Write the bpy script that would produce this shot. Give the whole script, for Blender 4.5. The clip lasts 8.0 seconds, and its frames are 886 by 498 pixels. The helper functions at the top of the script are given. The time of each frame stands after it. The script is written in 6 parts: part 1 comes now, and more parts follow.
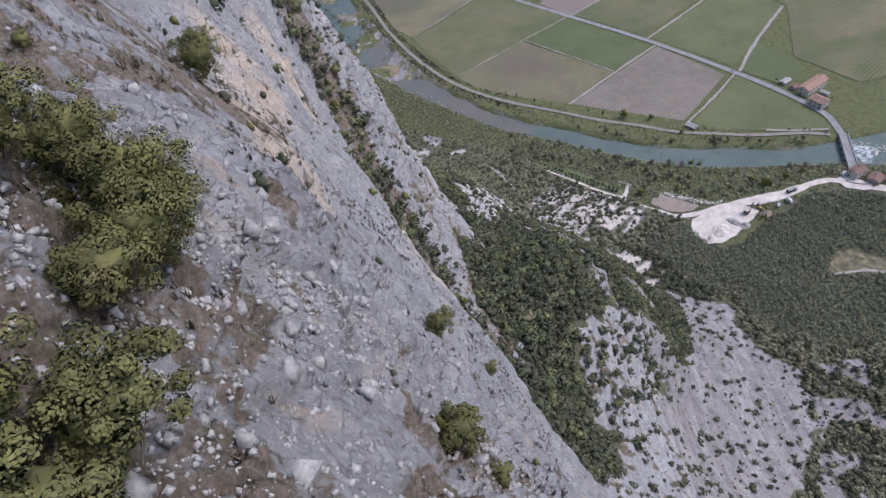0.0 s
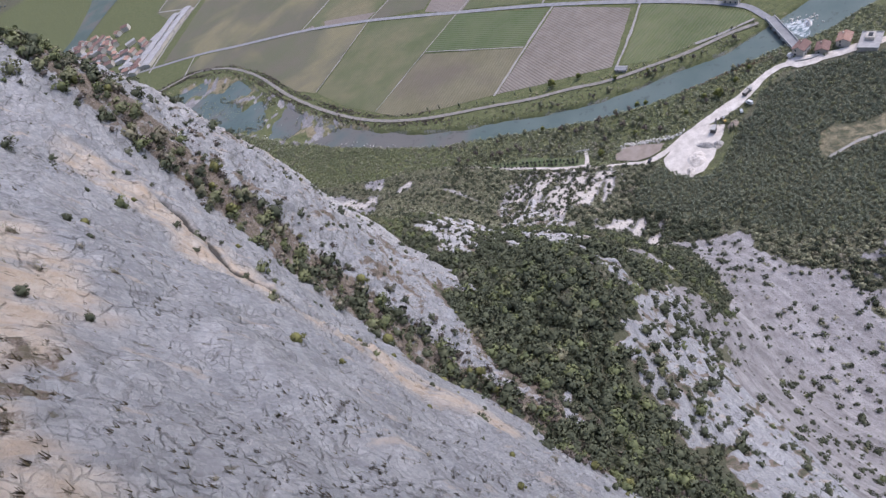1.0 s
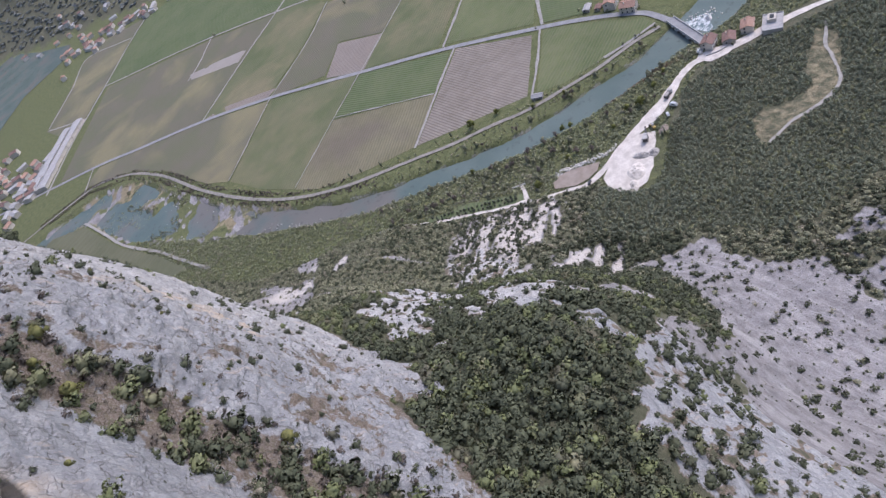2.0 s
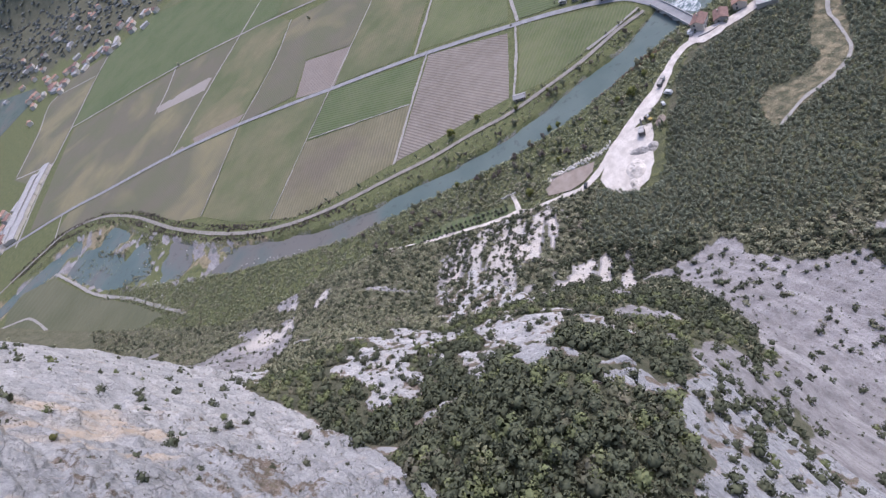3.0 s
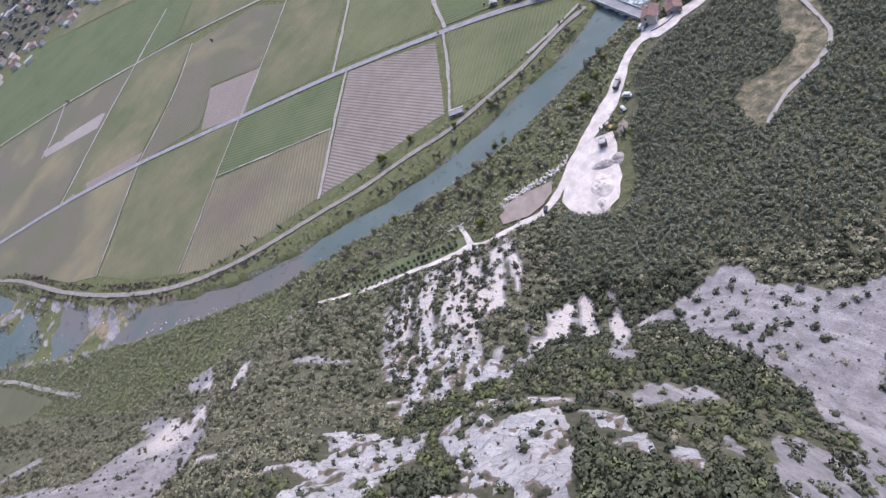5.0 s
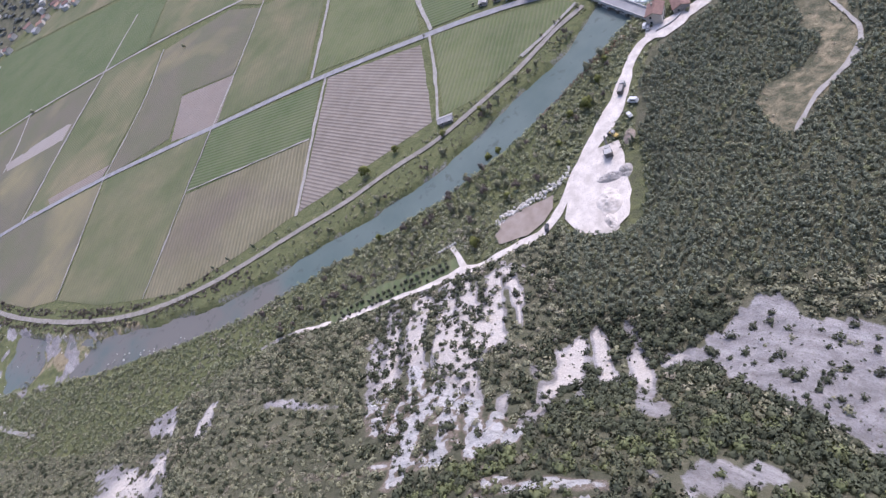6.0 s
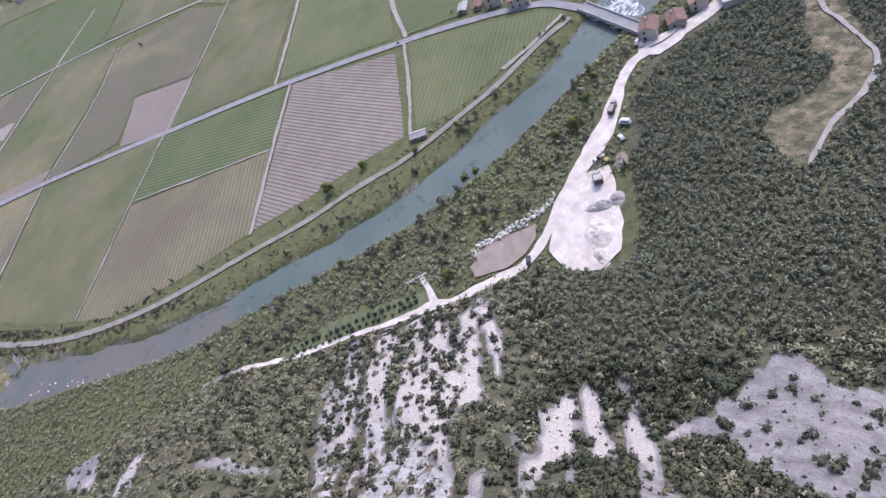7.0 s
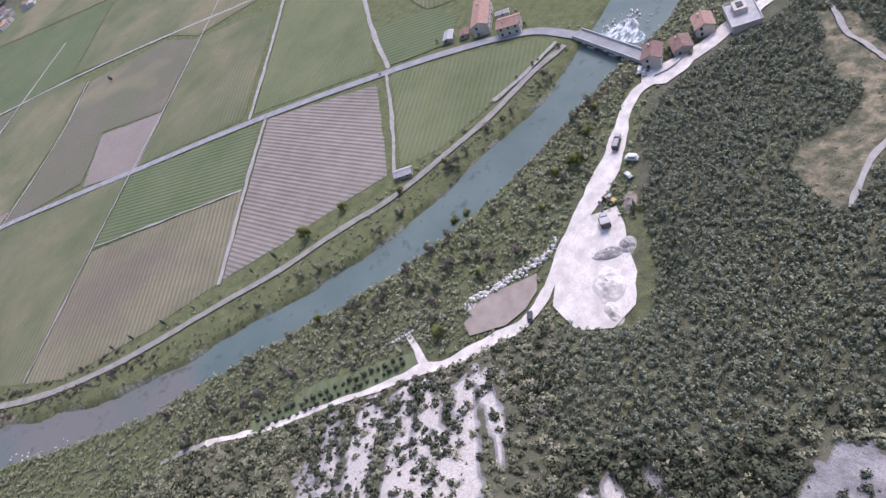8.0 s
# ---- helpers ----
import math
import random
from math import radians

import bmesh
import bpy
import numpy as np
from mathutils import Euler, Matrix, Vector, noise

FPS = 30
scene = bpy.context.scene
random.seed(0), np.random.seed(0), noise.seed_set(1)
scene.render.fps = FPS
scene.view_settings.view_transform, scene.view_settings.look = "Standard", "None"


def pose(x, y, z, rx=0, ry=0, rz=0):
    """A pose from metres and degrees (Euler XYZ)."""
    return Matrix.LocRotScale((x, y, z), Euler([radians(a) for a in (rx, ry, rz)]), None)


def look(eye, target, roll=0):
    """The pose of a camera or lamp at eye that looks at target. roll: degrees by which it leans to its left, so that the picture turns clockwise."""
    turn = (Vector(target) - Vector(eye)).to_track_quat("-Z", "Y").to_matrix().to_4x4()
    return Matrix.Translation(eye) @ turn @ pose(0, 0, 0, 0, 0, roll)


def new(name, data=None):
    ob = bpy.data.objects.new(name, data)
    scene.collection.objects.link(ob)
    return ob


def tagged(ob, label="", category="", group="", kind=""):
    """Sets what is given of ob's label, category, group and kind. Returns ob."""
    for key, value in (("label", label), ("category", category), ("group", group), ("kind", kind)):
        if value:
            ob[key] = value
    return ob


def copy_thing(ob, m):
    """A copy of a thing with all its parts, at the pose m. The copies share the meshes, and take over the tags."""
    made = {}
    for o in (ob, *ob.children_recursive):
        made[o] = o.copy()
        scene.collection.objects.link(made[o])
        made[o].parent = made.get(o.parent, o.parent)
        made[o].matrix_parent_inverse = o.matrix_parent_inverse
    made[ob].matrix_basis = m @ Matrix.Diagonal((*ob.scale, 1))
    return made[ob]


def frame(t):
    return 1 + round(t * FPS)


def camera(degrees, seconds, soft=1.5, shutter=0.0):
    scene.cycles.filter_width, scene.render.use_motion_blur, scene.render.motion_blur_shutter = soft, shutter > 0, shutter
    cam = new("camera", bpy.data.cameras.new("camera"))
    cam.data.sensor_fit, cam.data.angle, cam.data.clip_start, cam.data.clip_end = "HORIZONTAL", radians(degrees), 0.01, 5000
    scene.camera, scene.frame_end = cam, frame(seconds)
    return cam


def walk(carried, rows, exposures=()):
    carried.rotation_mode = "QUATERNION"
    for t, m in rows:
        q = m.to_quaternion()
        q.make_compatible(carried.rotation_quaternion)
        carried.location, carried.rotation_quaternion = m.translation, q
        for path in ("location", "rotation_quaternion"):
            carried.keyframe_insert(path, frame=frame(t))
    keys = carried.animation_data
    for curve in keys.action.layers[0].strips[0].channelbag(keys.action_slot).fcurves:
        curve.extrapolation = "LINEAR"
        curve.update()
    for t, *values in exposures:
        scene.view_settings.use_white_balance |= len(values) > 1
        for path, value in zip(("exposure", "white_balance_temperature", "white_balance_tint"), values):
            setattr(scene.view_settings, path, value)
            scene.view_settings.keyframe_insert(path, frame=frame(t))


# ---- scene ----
cam = camera(71.95, 8.0, soft=1.35)
PATH = [
    (0, (-0.00, 0.00, 309.41), (-4.98, 69.31, 237.50), -10.89),
    (0.5, (1.28, 14.82, 300.70), (-0.76, 85.46, 229.96), -19.15),
    (1, (2.87, 28.98, 291.87), (2.04, 100.18, 221.67), -30.89),
    (1.5, (5.20, 43.75, 283.31), (9.94, 115.64, 213.95), -32.52),
    (1.7, (6.39, 49.18, 279.69), (14.83, 121.10, 210.72), -33.87),
    (2.8, (19.67, 77.40, 255.75), (30.90, 150.06, 187.97), -41.00),
    (3, (21.55, 82.70, 252.47), (34.06, 154.87, 184.39), -41.12),
    (3.5, (25.04, 94.38, 244.98), (40.06, 165.84, 176.67), -42.96),
    (4, (29.06, 106.50, 237.06), (45.89, 176.03, 167.18), -41.34),
    (4.5, (33.88, 118.16, 229.30), (52.66, 186.21, 158.47), -41.14),
    (4.7, (36.72, 122.61, 226.25), (56.51, 190.16, 155.22), -41.53),
    (5.8, (48.23, 148.32, 207.30), (70.67, 214.39, 135.66), -40.23),
    (6, (51.14, 153.03, 204.15), (74.04, 218.90, 132.48), -40.50),
    (6.5, (57.81, 164.42, 195.67), (82.65, 228.15, 122.72), -37.67),
    (7, (64.95, 174.68, 186.68), (91.98, 237.82, 113.99), -36.08),
    (7.5, (72.44, 185.35, 179.07), (103.04, 248.21, 107.56), -34.24),
    (8, (79.63, 195.50, 171.88), (111.31, 258.49, 100.96), -34.51),
]
walk(cam, [(t, look(eye, target, roll)) for t, eye, target, roll in PATH], [(0.0, 0.08, 6150, 18), (0.55, 0.24, 6150, 18), (1.2, 0.22, 6150, 18), (3.0, 0.34, 6120, 20), (8.0, 0.44, 6080, 23)])

# ---- world, sun, exposure ---------------------------------------------------
world = bpy.data.worlds.new("sky")
scene.world = world
world.use_nodes = True
sky = world.node_tree.nodes.new("ShaderNodeTexSky")
sky.sky_type, sky.sun_disc = "NISHITA", False
sky.sun_elevation, sky.sun_rotation = radians(55), radians(80)
sky.altitude, sky.air_density, sky.dust_density = 200, 1.0, 3.0
back = world.node_tree.nodes["Background"]
back.inputs["Strength"].default_value = 0.19
world.node_tree.links.new(sky.outputs[0], back.inputs[0])
sun = new("sun", bpy.data.lights.new("sun", "SUN"))
sun.data.energy, sun.data.angle, sun.data.color = 1.35, radians(22), (1.0, 0.95, 0.88)
sun.matrix_world = look((0, 0, 0), (-0.565, -0.10, -0.82))


# ---- materials ---------------------------------------------------------------
class Nodes:
    """A small hand for building a node material."""

    def __init__(self, name):
        self.material = bpy.data.materials.new(name)
        self.material.use_nodes = True
        self.tree = self.material.node_tree
        self.shader = self.tree.nodes["Principled BSDF"]
        self.at = self.add("ShaderNodeTexCoord").outputs["Object"]

    def add(self, kind, **given):
        node = self.tree.nodes.new(kind)
        for key, value in given.items():
            setattr(node, key, value)
        return node

    def link(self, a, b):
        self.tree.links.new(a, b)
        return self

    def noise(self, scale, detail=6.0, rough=0.6, at=None, distort=0.0):
        n = self.add("ShaderNodeTexNoise")
        self.link(at or self.at, n.inputs["Vector"])
        for key, value in (("Scale", scale), ("Detail", detail), ("Roughness", rough), ("Distortion", distort)):
            n.inputs[key].default_value = value
        return n.outputs["Fac"]

    def cells(self, scale, feature="F1", at=None):
        n = self.add("ShaderNodeTexVoronoi", feature=feature)
        self.link(at or self.at, n.inputs["Vector"])
        n.inputs["Scale"].default_value = scale
        return n.outputs["Distance"]

    def ramp(self, value, low, high, to_low=0.0, to_high=1.0):
        n = self.add("ShaderNodeMapRange")
        self.link(value, n.inputs["Value"])
        for key, v in (("From Min", low), ("From Max", high), ("To Min", to_low), ("To Max", to_high)):
            n.inputs[key].default_value = v
        return n.outputs["Result"]

    def mix(self, factor, a, b):
        n = self.add("ShaderNodeMix", data_type="RGBA")
        for socket, value in ((n.inputs[0], factor), (n.inputs[6], a), (n.inputs[7], b)):
            if hasattr(value, "is_linked"):
                self.link(value, socket)
            elif isinstance(value, (int, float)):
                socket.default_value = value
            else:
                socket.default_value = (*value, 1)
        return n.outputs[2]

    def sums(self, how, a, b):
        n = self.add("ShaderNodeMath", operation=how)
        for socket, value in zip(n.inputs, (a, b)):
            if hasattr(value, "is_linked"):
                self.link(value, socket)
            else:
                socket.default_value = value
        return n.outputs[0]

    def stretched(self, x, y, z, turn=0.0):
        n = self.add("ShaderNodeMapping")
        n.inputs["Scale"].default_value = (x, y, z)
        n.inputs["Rotation"].default_value = (0, 0, turn)
        self.link(self.at, n.inputs["Vector"])
        return n.outputs[0]

    def warped(self, amount, scale, stretch):
        """The place, pushed about by noise and then stretched."""
        n = self.add("ShaderNodeTexNoise")
        self.link(self.at, n.inputs["Vector"])
        n.inputs["Scale"].default_value = scale
        push = self.add("ShaderNodeVectorMath", operation="MULTIPLY_ADD")
        self.link(n.outputs["Color"], push.inputs[0])
        push.inputs[1].default_value = (amount, amount, amount)
        self.link(self.at, push.inputs[2])
        out = self.add("ShaderNodeMapping")
        out.inputs["Scale"].default_value = stretch
        self.link(push.outputs[0], out.inputs["Vector"])
        return out.outputs[0]

    def plates(self, scale, at):
        """A random number for each plate, and the distance to its rim."""
        n = self.add("ShaderNodeTexVoronoi", feature="F1")
        edge = self.add("ShaderNodeTexVoronoi", feature="DISTANCE_TO_EDGE")
        parts = self.add("ShaderNodeSeparateColor")
        for v in (n, edge):
            self.link(at, v.inputs["Vector"])
            v.inputs["Scale"].default_value = scale
        self.link(n.outputs["Color"], parts.inputs[0])
        return parts.outputs[0], edge.outputs["Distance"]

    def attribute(self, name):
        n = self.add("ShaderNodeAttribute", attribute_name=name)
        parts = self.add("ShaderNodeSeparateColor")
        self.link(n.outputs["Color"], parts.inputs[0])
        return n.outputs["Color"], parts.outputs

    def bump(self, height, distance, strength=1.0, before=None):
        n = self.add("ShaderNodeBump")
        n.inputs["Strength"].default_value, n.inputs["Distance"].default_value = strength, distance
        self.link(height, n.inputs["Height"])
        if before:
            self.link(before, n.inputs["Normal"])
        return n.outputs[0]

    def done(self, colour, roughness=0.9, normal=None, metal=0.0):
        if hasattr(colour, "is_linked"):
            self.link(colour, self.shader.inputs["Base Color"])
        else:
            self.shader.inputs["Base Color"].default_value = (*colour, 1)
        self.shader.inputs["Roughness"].default_value = roughness
        self.shader.inputs["Metallic"].default_value = metal
        self.shader.inputs["Specular IOR Level"].default_value = 0.25
        if normal:
            self.link(normal, self.shader.inputs["Normal"])
        return self.material


def plain(name, a, b, size=1.0, roughness=0.85, bump=0.02, fleck=None):
    """A surface of two close colours in patches of the given size, with fine grain."""
    n = Nodes(name)
    colour = n.mix(n.ramp(n.noise(1 / size), 0.35, 0.65), a, b)
    fine = n.noise(9 / size, 4)
    if fleck:
        colour = n.mix(n.ramp(fine, 0.55, 0.68), colour, fleck)
    return n.done(colour, roughness, n.bump(fine, bump))


def rock_material():
    n = Nodes("limestone")
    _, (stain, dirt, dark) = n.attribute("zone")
    big, mid, fine = n.noise(0.09, 5), n.noise(0.5, 8, 0.65), n.noise(3.5, 8, 0.7)
    colour = n.mix(n.ramp(mid, 0.36, 0.62), (0.34, 0.351, 0.369), (0.505, 0.512, 0.525))
    colour = n.mix(n.ramp(big, 0.4, 0.65, 0, 0.5), colour, (0.50, 0.50, 0.505))
    colour = n.mix(n.ramp(n.noise(0.22, 7, 0.7), 0.50, 0.66, 0, 0.55), colour, (0.22, 0.225, 0.235))
    place = n.add("ShaderNodeSeparateXYZ")
    n.link(n.at, place.inputs[0])
    clean = n.sums("MULTIPLY", n.ramp(place.outputs[1], 140, 182), n.ramp(mid, 0.3, 0.6, 0.45, 0.85))
    colour = n.mix(clean, colour, (0.66, 0.645, 0.625))
    # broken plates, each with a tone and a height of its own
    plate, plate_rim = n.plates(0.34, n.warped(0.7, 0.9, (0.9, 0.62, 1.15)))
    chip, chip_rim = n.plates(1.2, n.warped(0.25, 2.0, (0.9, 0.6, 1.2)))
    colour = n.mix(n.ramp(plate, 0.0, 1.0, 0.0, 0.42), colour, (0.22, 0.226, 0.24))
    colour = n.mix(n.ramp(chip, 0.4, 1.0, 0.0, 0.34), colour, (0.20, 0.20, 0.205))
    streak = n.noise(0.45, 5, 0.6, n.stretched(1.6, 1.6, 0.12))
    colour = n.mix(n.ramp(streak, 0.54, 0.72, 0, 0.2), colour, (0.27, 0.275, 0.29))
    shard, shard_rim = n.plates(4.2, n.warped(0.06, 4.0, (0.8, 1.0, 0.6)))
    colour = n.mix(n.ramp(shard, 0.45, 1.0, 0.0, 0.26), colour, (0.19, 0.19, 0.195))
    colour = n.mix(n.ramp(shard, 0.0, 0.25, 0.22, 0.0), colour, (0.62, 0.62, 0.615))
    colour = n.mix(n.ramp(fine, 0.54, 0.72, 0, 0.45), colour, (0.23, 0.23, 0.225))
    colour = n.mix(n.ramp(n.noise(1.6, 7, 0.7), 0.60, 0.72, 0, 0.6), colour, (0.64, 0.63, 0.62))
    blush = n.ramp(n.noise(0.4, 5, 0.6, n.stretched(0.5, 1.3, 0.4)), 0.60, 0.68, 0, 0.6)
    colour = n.mix(blush, colour, (0.52, 0.44, 0.365))
    rust = n.sums("MULTIPLY", stain, n.ramp(n.noise(0.35, 6, 0.65, n.stretched(1.0, 1.0, 0.4)), 0.32, 0.52))
    colour = n.mix(n.sums("MULTIPLY", rust, 0.85), colour, n.mix(n.ramp(mid, 0.4, 0.6), (0.54, 0.43, 0.32), (0.66, 0.585, 0.495)))
    soil = n.mix(n.ramp(fine, 0.4, 0.62), (0.165, 0.13, 0.10), (0.31, 0.265, 0.225))
    soil = n.mix(n.ramp(n.noise(1.1, 6), 0.5, 0.62, 0, 0.55), soil, (0.15, 0.14, 0.085))
    grown = n.mix(n.ramp(mid, 0.35, 0.65), (0.075, 0.082, 0.05), (0.13, 0.128, 0.085))
    soil = n.mix(n.ramp(dirt, 0.8, 1.0), soil, grown)
    colour = n.mix(n.ramp(n.sums("ADD", dirt, n.ramp(mid, 0.3, 0.7, -0.35, 0.35)), 0.42, 0.56), colour, soil)
    # near-black inside the gashes: their dirt and their shade, both put into the colour
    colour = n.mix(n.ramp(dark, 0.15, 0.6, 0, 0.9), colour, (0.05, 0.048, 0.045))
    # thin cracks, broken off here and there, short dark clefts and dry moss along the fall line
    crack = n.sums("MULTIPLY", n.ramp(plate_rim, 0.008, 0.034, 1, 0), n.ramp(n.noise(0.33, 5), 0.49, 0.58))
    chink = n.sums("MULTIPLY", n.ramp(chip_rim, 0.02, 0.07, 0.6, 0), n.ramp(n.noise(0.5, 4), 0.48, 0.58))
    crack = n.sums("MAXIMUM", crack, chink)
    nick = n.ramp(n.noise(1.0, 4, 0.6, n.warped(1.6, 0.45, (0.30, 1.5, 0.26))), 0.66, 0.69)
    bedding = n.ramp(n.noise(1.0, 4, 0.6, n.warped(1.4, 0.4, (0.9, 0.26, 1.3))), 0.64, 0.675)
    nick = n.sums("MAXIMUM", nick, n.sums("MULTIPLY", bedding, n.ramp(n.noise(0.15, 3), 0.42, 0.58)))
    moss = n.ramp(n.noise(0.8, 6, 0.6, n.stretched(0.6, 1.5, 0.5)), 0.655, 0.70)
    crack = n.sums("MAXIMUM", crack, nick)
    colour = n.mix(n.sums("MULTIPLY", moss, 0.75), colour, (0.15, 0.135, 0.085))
    # crack lines coloured dark for the dirt and the shade in them
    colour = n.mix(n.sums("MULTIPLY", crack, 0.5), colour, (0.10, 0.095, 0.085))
    normal = n.bump(plate, 0.22, 0.9)
    normal = n.bump(chip, 0.10, 0.9, normal)
    normal = n.bump(crack, -0.15, 0.9, normal)
    normal = n.bump(n.noise(2.2, 12, 0.74), 0.36, 1.0, normal)
    return n.done(colour, 0.92, normal)


def ground_material():
    n = Nodes("mountain_ground")
    _, (bare, grass, soil) = n.attribute("zone")
    wide, mid, fine = n.noise(0.03, 5), n.noise(0.22, 7, 0.65), n.noise(1.5, 8, 0.7)
    under = n.mix(n.ramp(mid, 0.35, 0.65), (0.085, 0.092, 0.055), (0.145, 0.14, 0.095))
    under = n.mix(n.ramp(fine, 0.5, 0.66, 0, 0.6), under, (0.19, 0.175, 0.13))
    scree = n.mix(n.ramp(mid, 0.35, 0.65), (0.20, 0.192, 0.195), (0.35, 0.337, 0.34))
    scree = n.mix(n.ramp(n.noise(0.11, 6, 0.65, n.stretched(1.0, 0.16, 1.0, 0.35)), 0.50, 0.62, 0, 0.6), scree, (0.47, 0.455, 0.455))
    scree = n.mix(n.ramp(n.noise(0.6, 6, 0.65, n.stretched(1.0, 0.22, 1.0, 0.25)), 0.46, 0.66, 0, 0.4), scree, (0.20, 0.185, 0.175))
    scree = n.mix(n.ramp(fine, 0.52, 0.66, 0, 0.75), scree, (0.17, 0.155, 0.14))
    scree = n.mix(n.ramp(bare, 1.05, 1.6), scree, n.mix(n.ramp(fine, 0.4, 0.65), (0.60, 0.56, 0.52), (0.42, 0.385, 0.35)))
    green = n.mix(n.ramp(mid, 0.35, 0.65), (0.10, 0.125, 0.05), (0.155, 0.165, 0.08))
    green = n.mix(n.ramp(fine, 0.5, 0.7, 0, 0.6), green, (0.18, 0.165, 0.09))
    brown = n.mix(n.ramp(mid, 0.35, 0.65), (0.21, 0.175, 0.11), (0.32, 0.275, 0.18))
    ragged = n.ramp(mid, 0.25, 0.75, -0.3, 0.3)
    colour = n.mix(n.ramp(n.sums("ADD", grass, ragged), 0.35, 0.65), under, green)
    colour = n.mix(n.ramp(n.sums("ADD", soil, ragged), 0.35, 0.65), colour, brown)
    colour = n.mix(n.ramp(n.sums("ADD", bare, n.ramp(fine, 0.25, 0.75, -0.3, 0.3)), 0.35, 0.6), colour, scree)
    normal = n.bump(mid, 1.6, 0.8)
    normal = n.bump(fine, 0.4, 0.8, normal)
    return n.done(colour, 0.95, normal)


def leaf_material(name, deep, light, dry):
    n = Nodes(name)
    tint, (t, u, v) = n.attribute("tint")
    each = n.add("ShaderNodeNewGeometry").outputs["Random Per Island"]
    bough = n.noise(0.7, 3, 0.6)
    colour = n.mix(n.ramp(n.sums("ADD", n.ramp(each, 0, 1, -0.16, 0.16), bough), 0.25, 0.75, 0.1, 0.8), deep, light)
    colour = n.mix(n.ramp(t, 0.55, 1.0, 0, 0.65), colour, dry)
    colour = n.mix(n.ramp(t, 0.0, 0.4, 0.6, 0), colour, deep)
    n.shader.inputs["Subsurface Weight"].default_value = 0.0
    return n.done(colour, 0.75)


def field_material(name, a, b, line, pitch, turn, width=0.5, patch=None):
    """Ground with crop rows; turn: the way of the rows, in degrees from the x axis."""
    n = Nodes(name)
    a, b, line, patch = (c and tuple(0.72 * v + 0.28 * (0.3 * c[0] + 0.6 * c[1] + 0.1 * c[2]) for v in c) for c in (a, b, line, patch))
    wide, mid, fine = n.noise(0.018, 4), n.noise(0.12, 6), n.noise(1.4, 5)
    colour = n.mix(n.ramp(wide, 0.38, 0.62), a, b)
    if patch:
        colour = n.mix(n.ramp(n.noise(0.011, 3, 0.5, None, 0.4), 0.5, 0.64, 0, 0.85), colour, patch)
    colour = n.mix(n.ramp(mid, 0.4, 0.7, 0, 0.35), colour, line)
    across = n.add("ShaderNodeSeparateXYZ")
    turned = n.add("ShaderNodeMapping", vector_type="POINT")
    turned.inputs["Rotation"].default_value = (0, 0, -radians(turn))
    n.link(n.at, turned.inputs["Vector"])
    n.link(turned.outputs[0], across.inputs[0])
    wobble = n.sums("ADD", across.outputs[1], n.ramp(n.noise(0.3, 3), 0, 1, -0.35, 0.35))
    wave = n.sums("SINE", n.sums("MULTIPLY", wobble, 2 * math.pi / pitch), 0)
    rows = n.sums("MULTIPLY", n.ramp(wave, 0.0, 0.7), n.ramp(fine, 0.25, 0.6, 0.3, 1))
    colour = n.mix(n.sums("MULTIPLY", rows, width), colour, line)
    normal = n.bump(n.sums("ADD", wave, fine), 0.3, 0.6)
    return n.done(colour, 0.95, normal)


def water_material():
    n = Nodes("river_water")
    wide, mid = n.noise(0.02, 4), n.noise(0.16, 6, 0.65, n.stretched(1, 1, 1))
    colour = n.mix(n.ramp(wide, 0.35, 0.65), (0.10, 0.14, 0.128), (0.145, 0.185, 0.172))
    places = n.add("ShaderNodeSeparateXYZ")
    n.link(n.at, places.inputs[0])
    shallow = n.sums("ADD", n.ramp(places.outputs[0], 95, 30, 0, 0.75), n.ramp(wide, 0.35, 0.65, -0.35, 0.35))
    shallow = n.sums("SUBTRACT", shallow, n.ramp(places.outputs[0], -40, -90, 0, 0.45))
    colour = n.mix(n.ramp(shallow, 0.25, 0.7, 0, 0.85), colour, (0.17, 0.155, 0.14))
    colour = n.mix(n.ramp(mid, 0.57, 0.66, 0, 0.6), colour, (0.07, 0.085, 0.07))
    material = n.done(colour, 0.25, n.bump(n.noise(1.2, 5), 0.08, 0.5))
    n.shader.inputs["Specular IOR Level"].default_value = 0.16
    return material


ROCK, GROUND, WATER = rock_material(), ground_material(), water_material()
LEAF_PINE = leaf_material("pine_needles", (0.18, 0.205, 0.148), (0.325, 0.345, 0.235), (0.35, 0.355, 0.165))
LEAF_OAK = leaf_material("holm_oak_leaves", (0.066, 0.078, 0.052), (0.155, 0.170, 0.10), (0.175, 0.158, 0.118))
LEAF_SPRING = leaf_material("spring_leaves", (0.215, 0.222, 0.148), (0.375, 0.372, 0.232), (0.37, 0.315, 0.265))
LEAF_BOX = leaf_material("box_leaves", (0.085, 0.092, 0.038), (0.27, 0.262, 0.095), (0.29, 0.225, 0.12))
BARK = plain("bark", (0.10, 0.08, 0.06), (0.17, 0.14, 0.11), 0.4)
CHALK = plain("white_gravel", (0.52, 0.475, 0.43), (0.74, 0.69, 0.635), 5, 0.9, 0.08, (0.42, 0.375, 0.34))
TRACK = plain("pale_dirt_track", (0.30, 0.285, 0.26), (0.40, 0.385, 0.36), 3, 0.9, 0.03, (0.24, 0.22, 0.18))
DIRT = plain("grey_brown_dike_track", (0.235, 0.218, 0.195), (0.33, 0.31, 0.28), 4, 0.95, 0.04, (0.17, 0.16, 0.12))
ASPHALT = plain("worn_asphalt", (0.24, 0.24, 0.245), (0.32, 0.32, 0.325), 5, 0.85, 0.01)
PAD = plain("brown_earth", (0.27, 0.225, 0.19), (0.35, 0.30, 0.26), 5, 0.95, 0.04)
